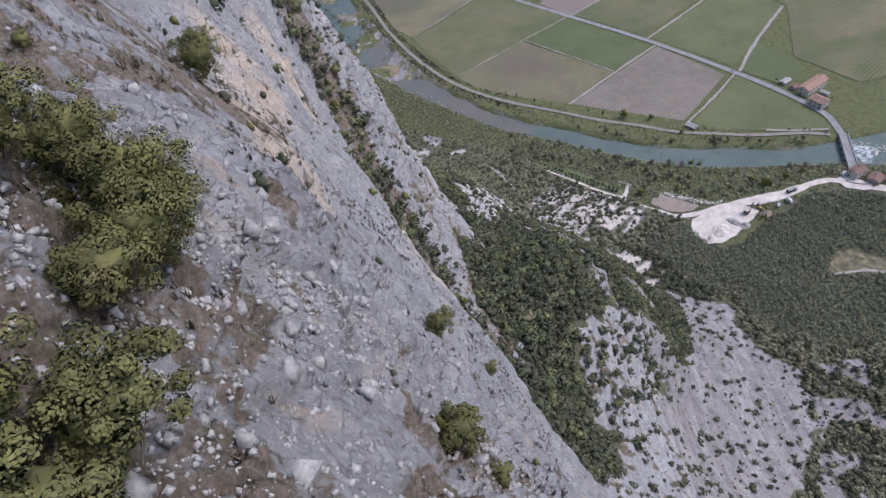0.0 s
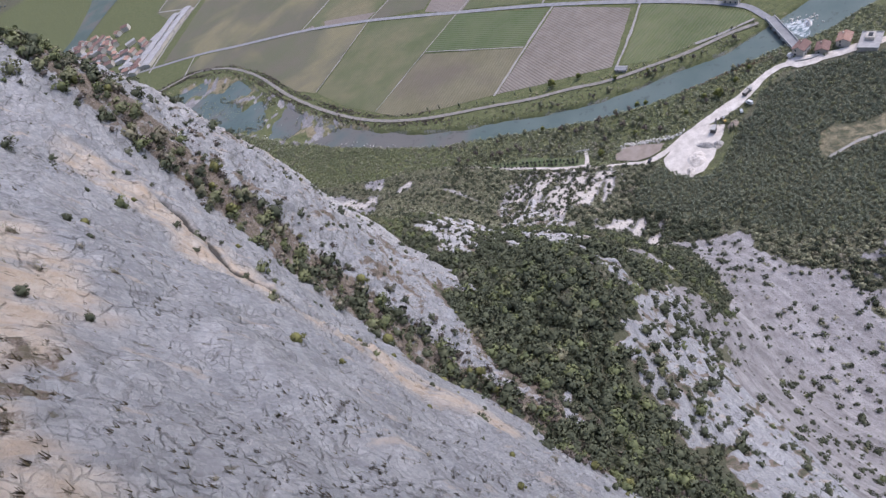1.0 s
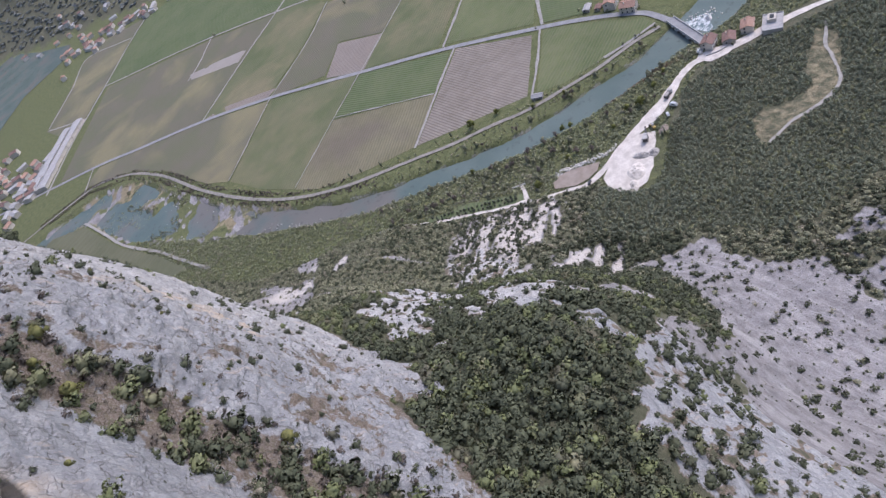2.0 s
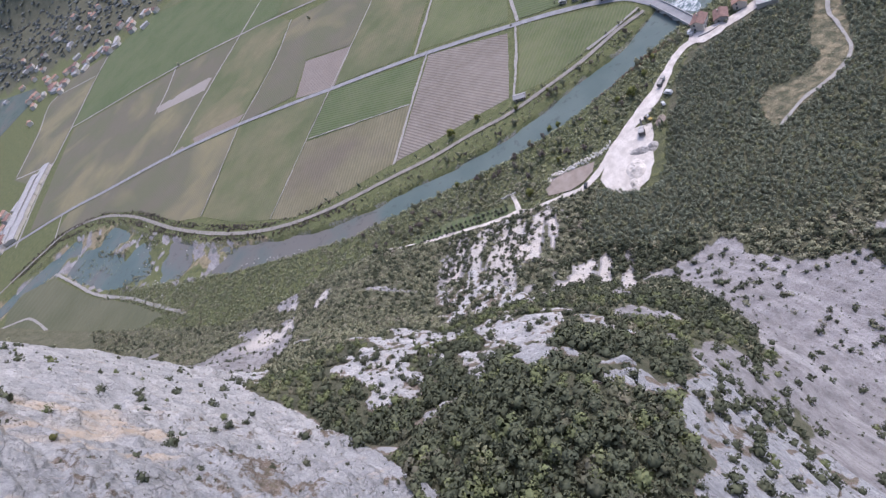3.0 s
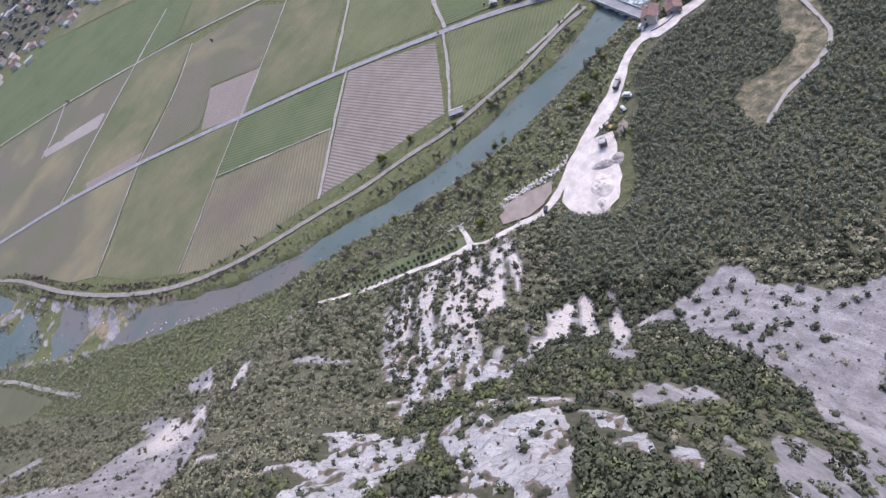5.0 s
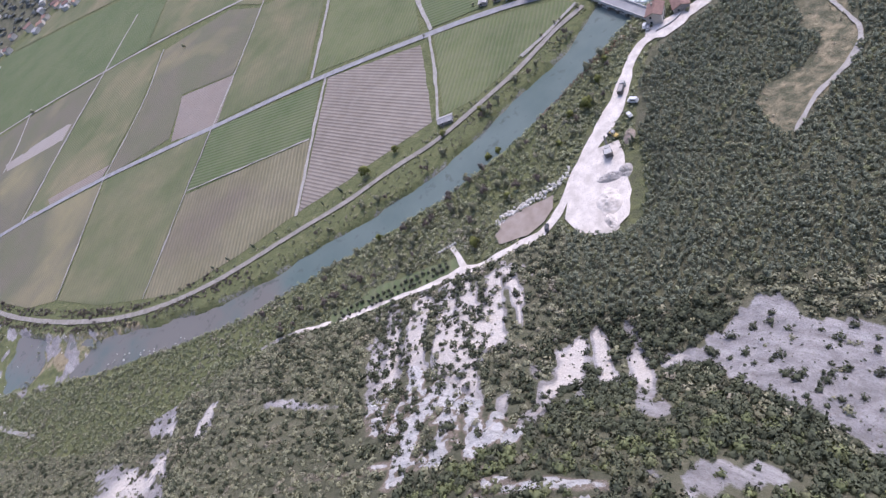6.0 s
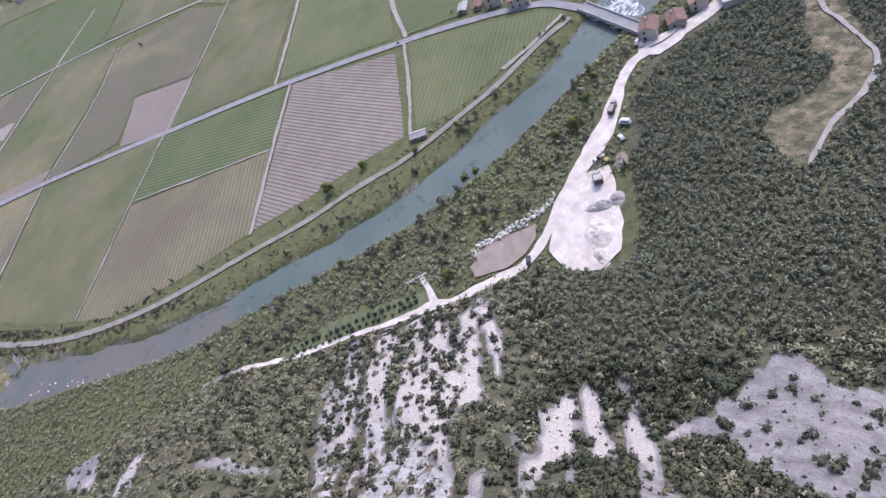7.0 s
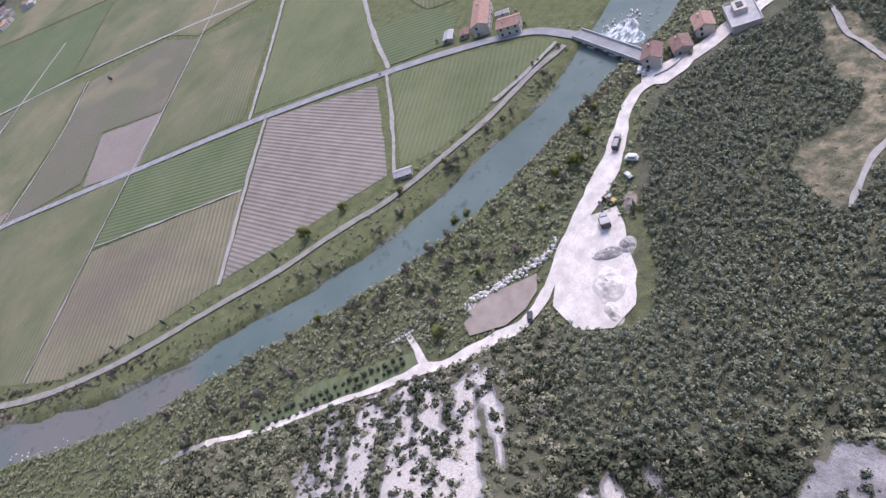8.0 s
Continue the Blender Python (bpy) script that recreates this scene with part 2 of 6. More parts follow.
RUBBLE = plain("pale_broken_limestone", (0.33, 0.33, 0.325), (0.55, 0.545, 0.53), 0.6, 0.92, 0.04, (0.28, 0.275, 0.265))
STONE = plain("pale_block_stone", (0.55, 0.52, 0.48), (0.76, 0.73, 0.69), 0.8, 0.9, 0.05)


# ---- lie of the land -------------------------------------------------------
def lattice(ix, iy, seed):
    """Random numbers 0..1 on whole-number places."""
    h = (ix.astype(np.int64) * 374761393 + iy.astype(np.int64) * 668265263 + seed * 144269504) & 0xFFFFFFFF
    h = ((h ^ (h >> 13)) * 1274126177) & 0xFFFFFFFF
    return (h ^ (h >> 16)) / 4294967296.0


def grain(x, y, size, seed=0):
    """Smooth noise -1..1 with cells of the given size in metres."""
    x, y = np.asarray(x, float) / size, np.asarray(y, float) / size
    ix, iy = np.floor(x), np.floor(y)
    u, v = x - ix, y - iy
    u, v = u * u * (3 - 2 * u), v * v * (3 - 2 * v)
    a, b = lattice(ix, iy, seed), lattice(ix + 1, iy, seed)
    c, d = lattice(ix, iy + 1, seed), lattice(ix + 1, iy + 1, seed)
    return 2 * ((a * (1 - u) + b * u) * (1 - v) + (c * (1 - u) + d * u) * v) - 1


def layered(x, y, size, octaves=4, seed=0, fall=0.5):
    out, amount = 0.0, 1.0
    for n in range(octaves):
        out = out + amount * grain(x + 17.3 * n, y - 9.1 * n, size / 2.03**n, seed + n)
        amount *= fall
    return out


def smooth(a):
    a = np.clip(a, 0, 1)
    return a * a * (3 - 2 * a)


SECTION_X = np.array([-300, -140, -80, -55, -42, -33, -25, -17, -9, 0, 12, 28, 48, 72, 105, 160, 300], float)
SECTIONS = {}
CLEFT = 7.5


def section(y, *heights):
    """Height of the mountainside across the valley's line, at the places of SECTION_X."""
    SECTIONS[float(y)] = heights


section(-40, 492, 421, 385, 364, 352, 343, 335, 328, 321, 312, 296, 267, 224, 171, 116, 76, 70)
section(0, 467, 397, 366, 346, 334, 325, 319, 311, 302, 289, 265, 227, 180, 128, 74, 49, 59)
section(20, 454, 383, 353, 334, 323, 316, 309, 300, 288, 269, 240, 197, 155, 114, 65, 41, 56)
section(40, 440, 370, 339, 324, 313, 305, 296, 286, 271, 249, 214, 175, 139, 100, 60, 36, 53)
section(60, 427, 356, 327, 315, 303, 292, 281, 268, 249, 222, 188, 159, 129, 89, 55, 34, 51)
section(80, 413, 345, 319, 308, 296, 282, 267, 247, 221, 194, 171, 149, 120, 82, 48, 31, 48)
section(100, 399, 334, 311, 297, 279, 261, 240, 215, 194, 178, 168, 157, 119, 76, 41, 28, 36)
section(120, 385, 323, 301, 286, 266, 248, 229, 208, 190, 172, 164, 160, 126, 75, 38, 26, 30)
section(145, 368, 310, 293, 283, 266, 250, 231, 207, 183, 162, 156, 153, 133, 87, 42, 26, 24)
section(180, 344, 288, 269, 257, 241, 220, 196, 172, 152, 140, 131, 122, 106, 81, 42, 21, 14)
section(205, 328, 272, 252, 238, 217, 196, 170, 152, 139, 129, 118, 104, 92, 67, 29, 17, 9)
section(230, 311, 253, 234, 214, 189, 158, 139, 128, 121, 117, 102, 84, 71, 50, 21, 15, 5)
section(255, 295, 230, 205, 186, 157, 124, 113, 108, 105, 99, 85, 68, 55, 40, 20, 11, 3)
section(290, 274, 196, 145, 121, 93, 87, 83, 85, 79, 71, 62, 49, 37, 28, 18, 5, 2)
section(350, 235, 134, 86, 60, 48, 44, 42, 41, 40, 40, 37, 30, 17, 4, 0, 0, 0)
section(430, 176, 62, 28, 17, 14, 13, 12, 11, 10, 8, 5, 0, 0, 0, 0, 0, 0)
section(520, 107, 19, 0, 0, 0, 0, 0, 0, 0, 0, 0, 0, 0, 0, 0, 0, 0)


def bend(at, knots, values):
    """A curve through the knots, smooth and without overshoot; values may have rows."""
    knots, values = np.asarray(knots, float), np.asarray(values, float)
    h = np.diff(knots)
    step = np.diff(values, axis=0) / h.reshape(-1, *[1] * (values.ndim - 1))
    tang = np.zeros_like(values)
    same = step[1:] * step[:-1] > 0
    with np.errstate(divide="ignore", invalid="ignore"):
        tang[1:-1] = np.where(same, 2 * step[1:] * step[:-1] / (step[1:] + step[:-1]), 0)
    tang[0], tang[-1] = step[0], step[-1]
    at = np.clip(at, knots[0], knots[-1])
    k = np.clip(np.searchsorted(knots, at) - 1, 0, len(knots) - 2)
    return k, (at - knots[k]) / h[k], h[k], tang


def mountain(x, y):
    """Height of the mountainside above the valley floor, without its small forms."""
    x, y = np.broadcast_arrays(np.asarray(x, float), np.asarray(y, float))
    shape = x.shape
    x, y = x.ravel(), y.ravel()
    rows = np.array(sorted(SECTIONS))
    table = np.array([SECTIONS[r] for r in rows])
    k, u, h, tang = bend(y, rows, table)
    i, v, w, _ = bend(x, SECTION_X, table[0])

    def along(col):
        a, b, ta, tb = table[k, col], table[k + 1, col], tang[k, col] * h, tang[k + 1, col] * h
        return a * (1 + 2 * u) * (1 - u) ** 2 + ta * u * (1 - u) ** 2 + b * u * u * (3 - 2 * u) + tb * u * u * (u - 1)

    last = len(SECTION_X) - 1
    p0, p1, p2, p3 = along(np.maximum(i - 1, 0)), along(i), along(i + 1), along(np.minimum(i + 2, last))
    d0 = SECTION_X[i] - SECTION_X[np.maximum(i - 1, 0)]
    d2 = SECTION_X[np.minimum(i + 2, last)] - SECTION_X[i + 1]
    s0, s1, s2 = (p1 - p0) / np.maximum(d0, 1), (p2 - p1) / w, (p3 - p2) / np.maximum(d2, 1)
    with np.errstate(divide="ignore", invalid="ignore"):
        ta = np.where(s0 * s1 > 0, 2 * s0 * s1 / (s0 + s1), 0) * w
        tb = np.where(s1 * s2 > 0, 2 * s1 * s2 / (s1 + s2), 0) * w
    z = p1 * (1 + 2 * v) * (1 - v) ** 2 + ta * v * (1 - v) ** 2 + p2 * v * v * (3 - 2 * v) + tb * v * v * (v - 1)
    # the cleft between the first slab and the next rib
    s, t = (x + 32) * 0.832 + (y - 128) * 0.555, (x + 32) * 0.555 - (y - 128) * 0.832
    z = z - CLEFT * smooth((s + 4.5) / 4.5) * (1 - smooth((s - 2) / 10)) * smooth((t + 14) / 16) * smooth((118 - t) / 16)
    return z.reshape(shape)


FOOT = np.array([(-900, 1100), (-300, 700), (-192, 620), (-120, 540), (-60, 450), (0, 410), (43, 388), (66, 364), (94, 337), (118, 312), (141, 296),
                 (147, 270), (160, 261), (175, 264), (190, 275), (205, 289), (225, 299), (250, 306), (307, 290), (400, 250), (900, 60)], float)


def inside(x, y):
    """Metres behind the foot of the mountain."""
    return np.interp(x, FOOT[:, 0], FOOT[:, 1]) - y


RIVER = np.array([(640, 380, 24), (420, 345, 20), (300, 338, 17), (274, 341, 12), (245, 343, 9), (214, 349, 12), (182, 356, 11), (148, 369, 9.5), (117, 387, 8.5), (90, 406, 8.5),
                  (64, 423, 8), (42, 438, 9), (16, 463, 9), (-6, 488, 10), (-28, 516, 13), (-48, 545, 15), (-68, 575, 18), (-90, 618, 25), (-116, 665, 32), (-138, 726, 34), (-165, 772, 20), (-214, 790, 13), (-262, 795, 12), (-380, 860, 16), (-700, 1100, 24)], float)


def from_line(x, y, line):
    """Distance from a broken line, and the third value of the line at the nearest place."""
    best, value = np.full(np.shape(x), 1e9), np.zeros(np.shape(x))
    for a, b in zip(line[:-1], line[1:]):
        d = b[:2] - a[:2]
        f = np.clip(((x - a[0]) * d[0] + (y - a[1]) * d[1]) / (d @ d), 0, 1)
        far = np.hypot(x - a[0] - f * d[0], y - a[1] - f * d[1])
        near = far < best
        best, value = np.where(near, far, best), np.where(near, a[2] + f * (b[2] - a[2]), value)
    return best, value


def far_hills(x, y):
    """The other side of the valley."""
    edge = np.interp(x, (-2000, -700, -300, -100, 30, 90, 214, 500, 900, 2000), (1350, 1700, 1800, 1500, 1330, 1280, 1240, 1200, 1100, 1000))
    d = np.maximum(y - edge, 0)
    return 0.10 * d * smooth(d / 120) + 0.4 * np.maximum(d - 420, 0) + smooth(d / 200) * 9 * layered(x, y, 160, 4, 5)


def terrain(x, y):
    """Height of the ground sheet."""
    x, y = np.asarray(x, float), np.asarray(y, float)
    d = inside(x, y)
    rise = smooth((d + 2) / 16)
    z = mountain(x, y) * rise
    rough = smooth((d - 8) / 40)
    z = z + rough * (1.6 * layered(x, y, 26, 4, 11) + 0.35 * layered(x, y, 5, 2, 21))
    far, wide = from_line(x, y, RIVER)
    wide = wide + 1.5 * layered(x, y, 13, 3, 31)
    bank = smooth((far - wide + 2.5) / 5)
    # gravel bars and islets in the broad bend
    pool = smooth(3 * blob(x, y, -142, 688, 20, 74, 22))
    bar = smooth((y - 515) / 30) * np.maximum(0, 2.8 * layered(x, y, 26, 3, 33) + 1.25) * (1 - pool) * smooth((x + 200) / 30)
    z = np.where(far < 60, z * bank - (4.0 - bar) * (1 - bank), z)
    z = z + far_hills(x, y)
    z = z + 0.12 * layered(x, y, 30, 3, 41)
    return z


# ---- mesh helpers ------------------------------------------------------------
def mesh_of(name, verts, faces, material=None, smoothed=False):
    """A mesh from arrays; faces: rows of three or four corners."""
    verts, faces = np.asarray(verts, np.float32), np.asarray(faces, np.int32)
    me = bpy.data.meshes.new(name)
    me.vertices.add(len(verts))
    me.vertices.foreach_set("co", verts.ravel())
    me.loops.add(faces.size)
    me.loops.foreach_set("vertex_index", faces.ravel())
    me.polygons.add(len(faces))
    me.polygons.foreach_set("loop_start", np.arange(0, faces.size, faces.shape[1], dtype=np.int32))
    if smoothed:
        me.polygons.foreach_set("use_smooth", np.ones(len(faces), bool))
    me.update(calc_edges=True)
    if material:
        me.materials.append(material)
    return me


def soften(me, normals):
    """Gives each vertex a normal of its own."""
    layer = me.attributes.new("custom_normal", "FLOAT_VECTOR", "POINT")
    layer.data.foreach_set("vector", np.asarray(normals, np.float32).ravel())


def paint(me, name, values):
    """A colour for each vertex, from rows of three."""
    layer = me.color_attributes.new(name, "FLOAT_COLOR", "POINT")
    layer.data.foreach_set("color", np.c_[values, np.ones(len(values))].astype(np.float32).ravel())


def part(name, bm, material, parent, label=""):
    """Links a bmesh as one mesh under a thing or a part."""
    me = bpy.data.meshes.new(name)
    bm.to_mesh(me)
    bm.free()
    me.materials.append(material)
    ob = new(name, me)
    ob.parent = parent
    return tagged(ob, label)


def thing(name, label, category, m=None, group="", kind=""):
    ob = new(name)
    ob.matrix_basis = m or Matrix()
    return tagged(ob, label, category, group, kind)


def sheet(rows, cols):
    """Faces of a grid of rows x cols vertices."""
    a = (np.arange(rows - 1)[:, None] * cols + np.arange(cols - 1)).ravel()
    return np.c_[a, a + 1, a + cols + 1, a + cols]


def stepped(*spans):
    """Places along an axis: (from, to, step) spans, joined."""
    return np.unique(np.concatenate([np.arange(a, b + s / 2, s) for a, b, s in spans]).round(3))


def facets(x, y, size, seed, tilt):
    """Broken plates: each a flat piece at a height and a tilt of its own."""
    u, v = x / size, y / size
    ix, iy = np.floor(u), np.floor(v)
    first, out = np.full(u.shape, 9.0), np.zeros(u.shape)
    for dx in (-1, 0, 1):
        for dy in (-1, 0, 1):
            jx, jy = ix + dx, iy + dy
            ox, oy = u - jx - lattice(jx, jy, seed), v - jy - lattice(jx, jy, seed + 1)
            near = np.hypot(ox, oy) < first
            lean = lattice(jx, jy, seed + 2) - 0.5 + tilt * ((lattice(jx, jy, seed + 3) - 0.5) * ox + (lattice(jx, jy, seed + 4) - 0.5) * oy)
            out, first = np.where(near, lean, out), np.where(near, np.hypot(ox, oy), first)
    return out


# ---- how the mountain is covered ----------------------------------------------
def blob(x, y, cx, cy, rx, ry, turn=0.0):
    """1 in the middle of an oval, 0 at its rim."""
    c, s = math.cos(radians(turn)), math.sin(radians(turn))
    u, v = ((x - cx) * c + (y - cy) * s) / rx, ((y - cy) * c - (x - cx) * s) / ry
    return np.clip(1 - np.hypot(u, v), 0, 1)


# bare scree and rock that shows through the scrub, as rings on the plan
SCREE = [(114, 210), (131, 204), (138, 199), (135, 188), (133, 177), (143, 166), (148, 155), (144, 130), (118, 88), (74, 52), (26, 20), (8, 30), (26, 66), (38, 78), (37, 93), (61, 114), (72, 128), (80, 142), (92, 152), (103, 163), (105, 174), (104, 188)]
BUSHY = [(40, 124), (74, 156), (84, 144), (57, 112), (44, 90), (35, 78), (24, 80), (26, 89), (29, 96), (28, 103), (37, 113)]
OPEN = [(177, 158), (190, 152), (158, 85), (128, 84), (144, 130), (148, 155)]
ROCKS = [
    [(-70, 363), (-61, 382), (-50, 384), (-57, 417), (-45, 402), (-31, 362), (-15, 307), (-29, 327), (-34, 307), (-40, 290), (-24, 250), (-21, 215), (-36, 235), (-52, 270), (-66, 310), (-100, 380), (-127, 421), (-119, 435), (-91, 392)],
    [(-130, 487), (-112, 478), (-105, 449), (-122, 453)],
    [(-29, 401), (-22, 424), (-11, 403), (-18, 384)],
    [(-9, 360), (2, 369), (6, 366), (-3, 341)],
    [(-31, 366), (-23, 371), (-23, 351)],
    [(8, 268), (18, 247), (32, 225), (28, 213), (23, 213), (20, 211), (13, 206), (9, 194), (5, 186), (0, 181), (0, 194), (1, 204), (-4, 216), (1, 224), (5, 223), (9, 228), (2, 240), (3, 244), (11, 233), (15, 236), (15, 250)],
    [(19, 206), (22, 199), (21, 196), (16, 196), (17, 199)],
    [(25, 195), (30, 192), (33, 186), (33, 180), (37, 165), (37, 158), (38, 153), (37, 151), (33, 152), (30, 157), (32, 159), (32, 173), (29, 177), (26, 174), (20, 157), (21, 176), (24, 184)],
    [(40, 209), (43, 208), (47, 201), (55, 197), (57, 194), (52, 184), (44, 172), (39, 165), (40, 173), (37, 176), (33, 190), (33, 198), (35, 214)],
    [(59, 190), (61, 179), (57, 172), (55, 179)],
    [(52, 172), (58, 169), (53, 164)],
    [(57, 164), (61, 159), (58, 155), (55, 160)],
    [(68, 184), (82, 175), (78, 170), (67, 179)],
    [(41, 156), (42, 150), (40, 149), (39, 153)],
    [(42, 146), (47, 142), (45, 141), (41, 144)],
    [(68, 161), (68, 156), (63, 153)],
    [(38, 140), (42, 139), (49, 136), (46, 134), (40, 136)],
    [(49, 135), (54, 132), (48, 122), (43, 117), (41, 118), (50, 128)],
    [(9, 98), (9, 86), (6, 84), (6, 90)],
]
GULLIES = [
    [(99, 338), (77, 316), (60, 288), (48, 268), (33, 242)], [(83, 289), (71, 269), (60, 249), (50, 230)], [(110, 295), (85, 274)],
    [(100, 246), (85, 236), (71, 231), (59, 226)], [(103, 227), (92, 215), (82, 202)], [(63, 330), (50, 302), (37, 272)], [(105, 244), (90, 228)],
    [(67, 244), (55, 231)], [(105, 216), (114, 201)], [(89, 321), (71, 300), (58, 282)], [(104, 288), (85, 269), (74, 269)],
]
STREAKS = [(75, 354), (102, 332), (119, 288), (96, 267), (81, 256), (71, 266), (47, 235), (36, 255), (43, 292)]


def within(x, y, ring):
    """Whether a place lies inside a ring of corners."""
    x, y = np.asarray(x), np.asarray(y)
    ring = np.asarray(ring, float)
    hit = np.zeros(x.shape, bool)
    for (ax, ay), (bx, by) in zip(ring, np.roll(ring, -1, 0)):
        cross = (ay > y) != (by > y)
        hit ^= cross & (x < (bx - ax) * (y - ay) / ((by - ay) or 1e-9) + ax)
    return hit


def frayed(x, y, ring, reach):
    """The inside of a ring whose rim is torn by the given reach."""
    return within(x + reach * layered(x, y, 3.2 * reach, 3, 161), y + reach * layered(x, y, 3.2 * reach, 3, 162), ring)


def bareness(x, y):
    """How much of the stone shows: 0 grown over, 1 bare."""
    x, y = np.broadcast_arrays(np.asarray(x, float), np.asarray(y, float))
    out = 1.0 * frayed(x, y, SCREE, 4.0)
    out = np.maximum(out, frayed(x, y, BUSHY, 2.5) * smooth(1.35 + 0.9 * layered(x, y, 7, 3, 63)))
    out = np.maximum(out, frayed(x, y, OPEN, 4.0) * smooth(0.55 + 1.3 * layered(x, y, 12, 3, 60)))
    for ring in ROCKS:
        out = np.maximum(out, 1.0 * frayed(x, y, ring, 1.9))
    wob = 1.6 * layered(x, y, 7, 3, 61)
    for g in GULLIES:
        far, wide = from_line(x, y, np.array([(*p, 2.6) for p in g], float))
        out = np.maximum(out, smooth((wide + wob - far) / 2 + 0.5))
    # streaked slope over the white road
    u, v = (x - 80) * 0.80 - (y - 290) * 0.60, (x - 80) * 0.60 + (y - 290) * 0.80
    zone = frayed(x, y, STREAKS, 5.0)
    out = np.maximum(out, zone * smooth(0.26 + 1.6 * layered(u, v * 0.08, 4.4, 2, 64) - 0.35 * smooth((u - 4) / 14) + 0.6 * layered(x, y, 4, 3, 65)))
    zone = smooth(1.5 * blob(x, y, 90, 236, 34, 24, 20))
    out = np.maximum(out, zone * smooth(0.10 + 1.5 * layered(u, v * 0.15, 4.5, 2, 66) + 0.6 * layered(x, y, 5, 3, 67)))
    # stray ledges all over the slope
    out = np.maximum(out, smooth(1.5 * layered(x * 0.6 + 10, mountain(x, y), 8, 3, 68) - 1.1) * (x < 75))
    return out * (inside(x, y) > 4)


FOREST = np.array([(148, 290), (140, 282), (118, 268), (106, 256), (118, 236), (124, 226), (143, 211), (149, 197), (158, 180), (172, 171), (196, 170), (240, 158), (330, 140), (420, 140), (420, 240), (330, 262),
                   (296, 278), (268, 296), (245, 302), (228, 300), (214, 287), (200, 286), (188, 276), (172, 266), (158, 262), (150, 268), (146, 278)], float)
CLEARING = np.array([(207, 223), (209, 232), (222, 244), (232, 244), (244, 235), (258, 234), (266, 245), (290, 257), (303, 263), (302, 250), (286, 236), (264, 221), (247, 219), (226, 221)], float)


# ---- ground: one sheet from the cliff to the horizon -----------------------------
gx = stepped((-4600, -1400, 200), (-1400, -500, 50), (-500, -210, 14), (-210, -110, 5), (-110, 320, 2.2), (320, 480, 6), (480, 1100, 30), (1100, 4600, 200))
gy = stepped((-900, -80, 60), (-80, 0, 12), (0, 70, 6), (70, 480, 2.2), (480, 700, 4), (700, 900, 8), (900, 1500, 25), (1500, 2400, 60), (2400, 4900, 200))
X, Y = np.meshgrid(gx, gy)
Z = terrain(X, Y)
under_cliff = smooth((298 - Y) / 14) * smooth((66 - X) / 14) * smooth((X + 92) / 14) * smooth((Y + 34) / 10)
Z = Z - 7 * under_cliff
ground_mesh = mesh_of("ground", np.c_[X.ravel(), Y.ravel(), Z.ravel()], sheet(len(gy), len(gx)), GROUND, True)
d = inside(X, Y)
river_far, river_wide = from_line(X, Y, RIVER)
hill = far_hills(X, Y) > 2
wood = within(X, Y, FOREST) & ~within(X, Y, CLEARING)
bare = bareness(X, Y) * (Y < 460) * (d > 0) * ~wood
shore = smooth((4 - np.abs(river_far - river_wide)) / 4) * 0.55 * (grain(X, Y, 14, 3) > 0.1)
white = np.maximum(smooth(2.2 * blob(X, Y, 90, 298, 46, 62, -36)), np.maximum(smooth(2 * blob(X, Y, -20, 372, 40, 26)), smooth(2 * blob(X, Y, 98, 240, 40, 36))))
bare = bare * (1 + 0.8 * white)
bare = np.maximum(bare, shore)
bed = (river_far < river_wide + 4) & (Y > 505)
bare = np.maximum(bare, bed * 1.1 * smooth(1.9 * layered(X, Y, 9, 3, 35) - 0.35))
thick = (d < 0) & (d > -60) & (Y < np.interp(X, RIVER[::-1, 0], RIVER[::-1, 1])) & (X > 40)
grass = ((d < 0) & ~hill) * np.where(thick, 0.55, 0.68) + within(X, Y, CLEARING) * 0.15
grass = np.maximum(grass, 0.35 * wood)
soil = within(X, Y, CLEARING) * 0.45 + 0.5 * bed * (grain(X, Y, 22, 36) > 0) + 0.25 * (d < 0) * (grain(X, Y, 18, 8) > 0.2)
paint(ground_mesh, "zone", np.c_[bare.ravel(), grass.ravel(), soil.ravel()])
tagged(new("ground", ground_mesh), "pale limestone scree, scrub soil and green valley floor", "ground", kind="structure")

RIB = [(4, 140), (0, 157), (-6, 174), (-11, 190), (-16, 202), (-22, 222), (-26, 246), (-36, 262), (-52, 282), (-92, 300), (-92, 150), (-40, 130)]


def rockface(x, y, z):
    """1 where bare cliff stands, 0 on the grown-over slope."""
    s = (x + 32) * 0.832 + (y - 128) * 0.555
    rib = smooth((z - 172) / 10) * smooth((190 - y) / 20)
    back = smooth((-22 - x) / 14) * smooth((z - 120) / 20)
    brow = 1.0 * within(x, y, RIB)
    return np.maximum.reduce([smooth((2 - s) / 5) * smooth((110 - y) / 10 + 2 * (z > 200)), rib, back, brow])


# ---- cliff: the steep limestone face over the ravine ------------------------------
STAINS = np.array([(-36, 121, 2.6), (-29, 109, 2.8), (-22, 94, 3.4), (-16, 84, 3.4), (-10, 76, 3.0), (-4, 68, 2.4)], float)
LONG_CRACK = np.array([(-32, 118, 0.0), (-29, 112, 0.2), (-26.5, 106, 0.35), (-24, 101, 0.35), (-22.5, 99, 0.2), (-16, 91, 0.0)], float)
STAINS_RIB = np.array([(-30, 182, 2.0), (-24, 177, 3.0), (-21, 168, 3.5), (-26, 160, 2.5), (-16, 158, 1.5)], float)
STAINS_HIGH = np.array([(-31, 80, 3.0), (-25, 70, 3.6), (-15, 42, 3.2), (-12, 34, 2.0)], float)


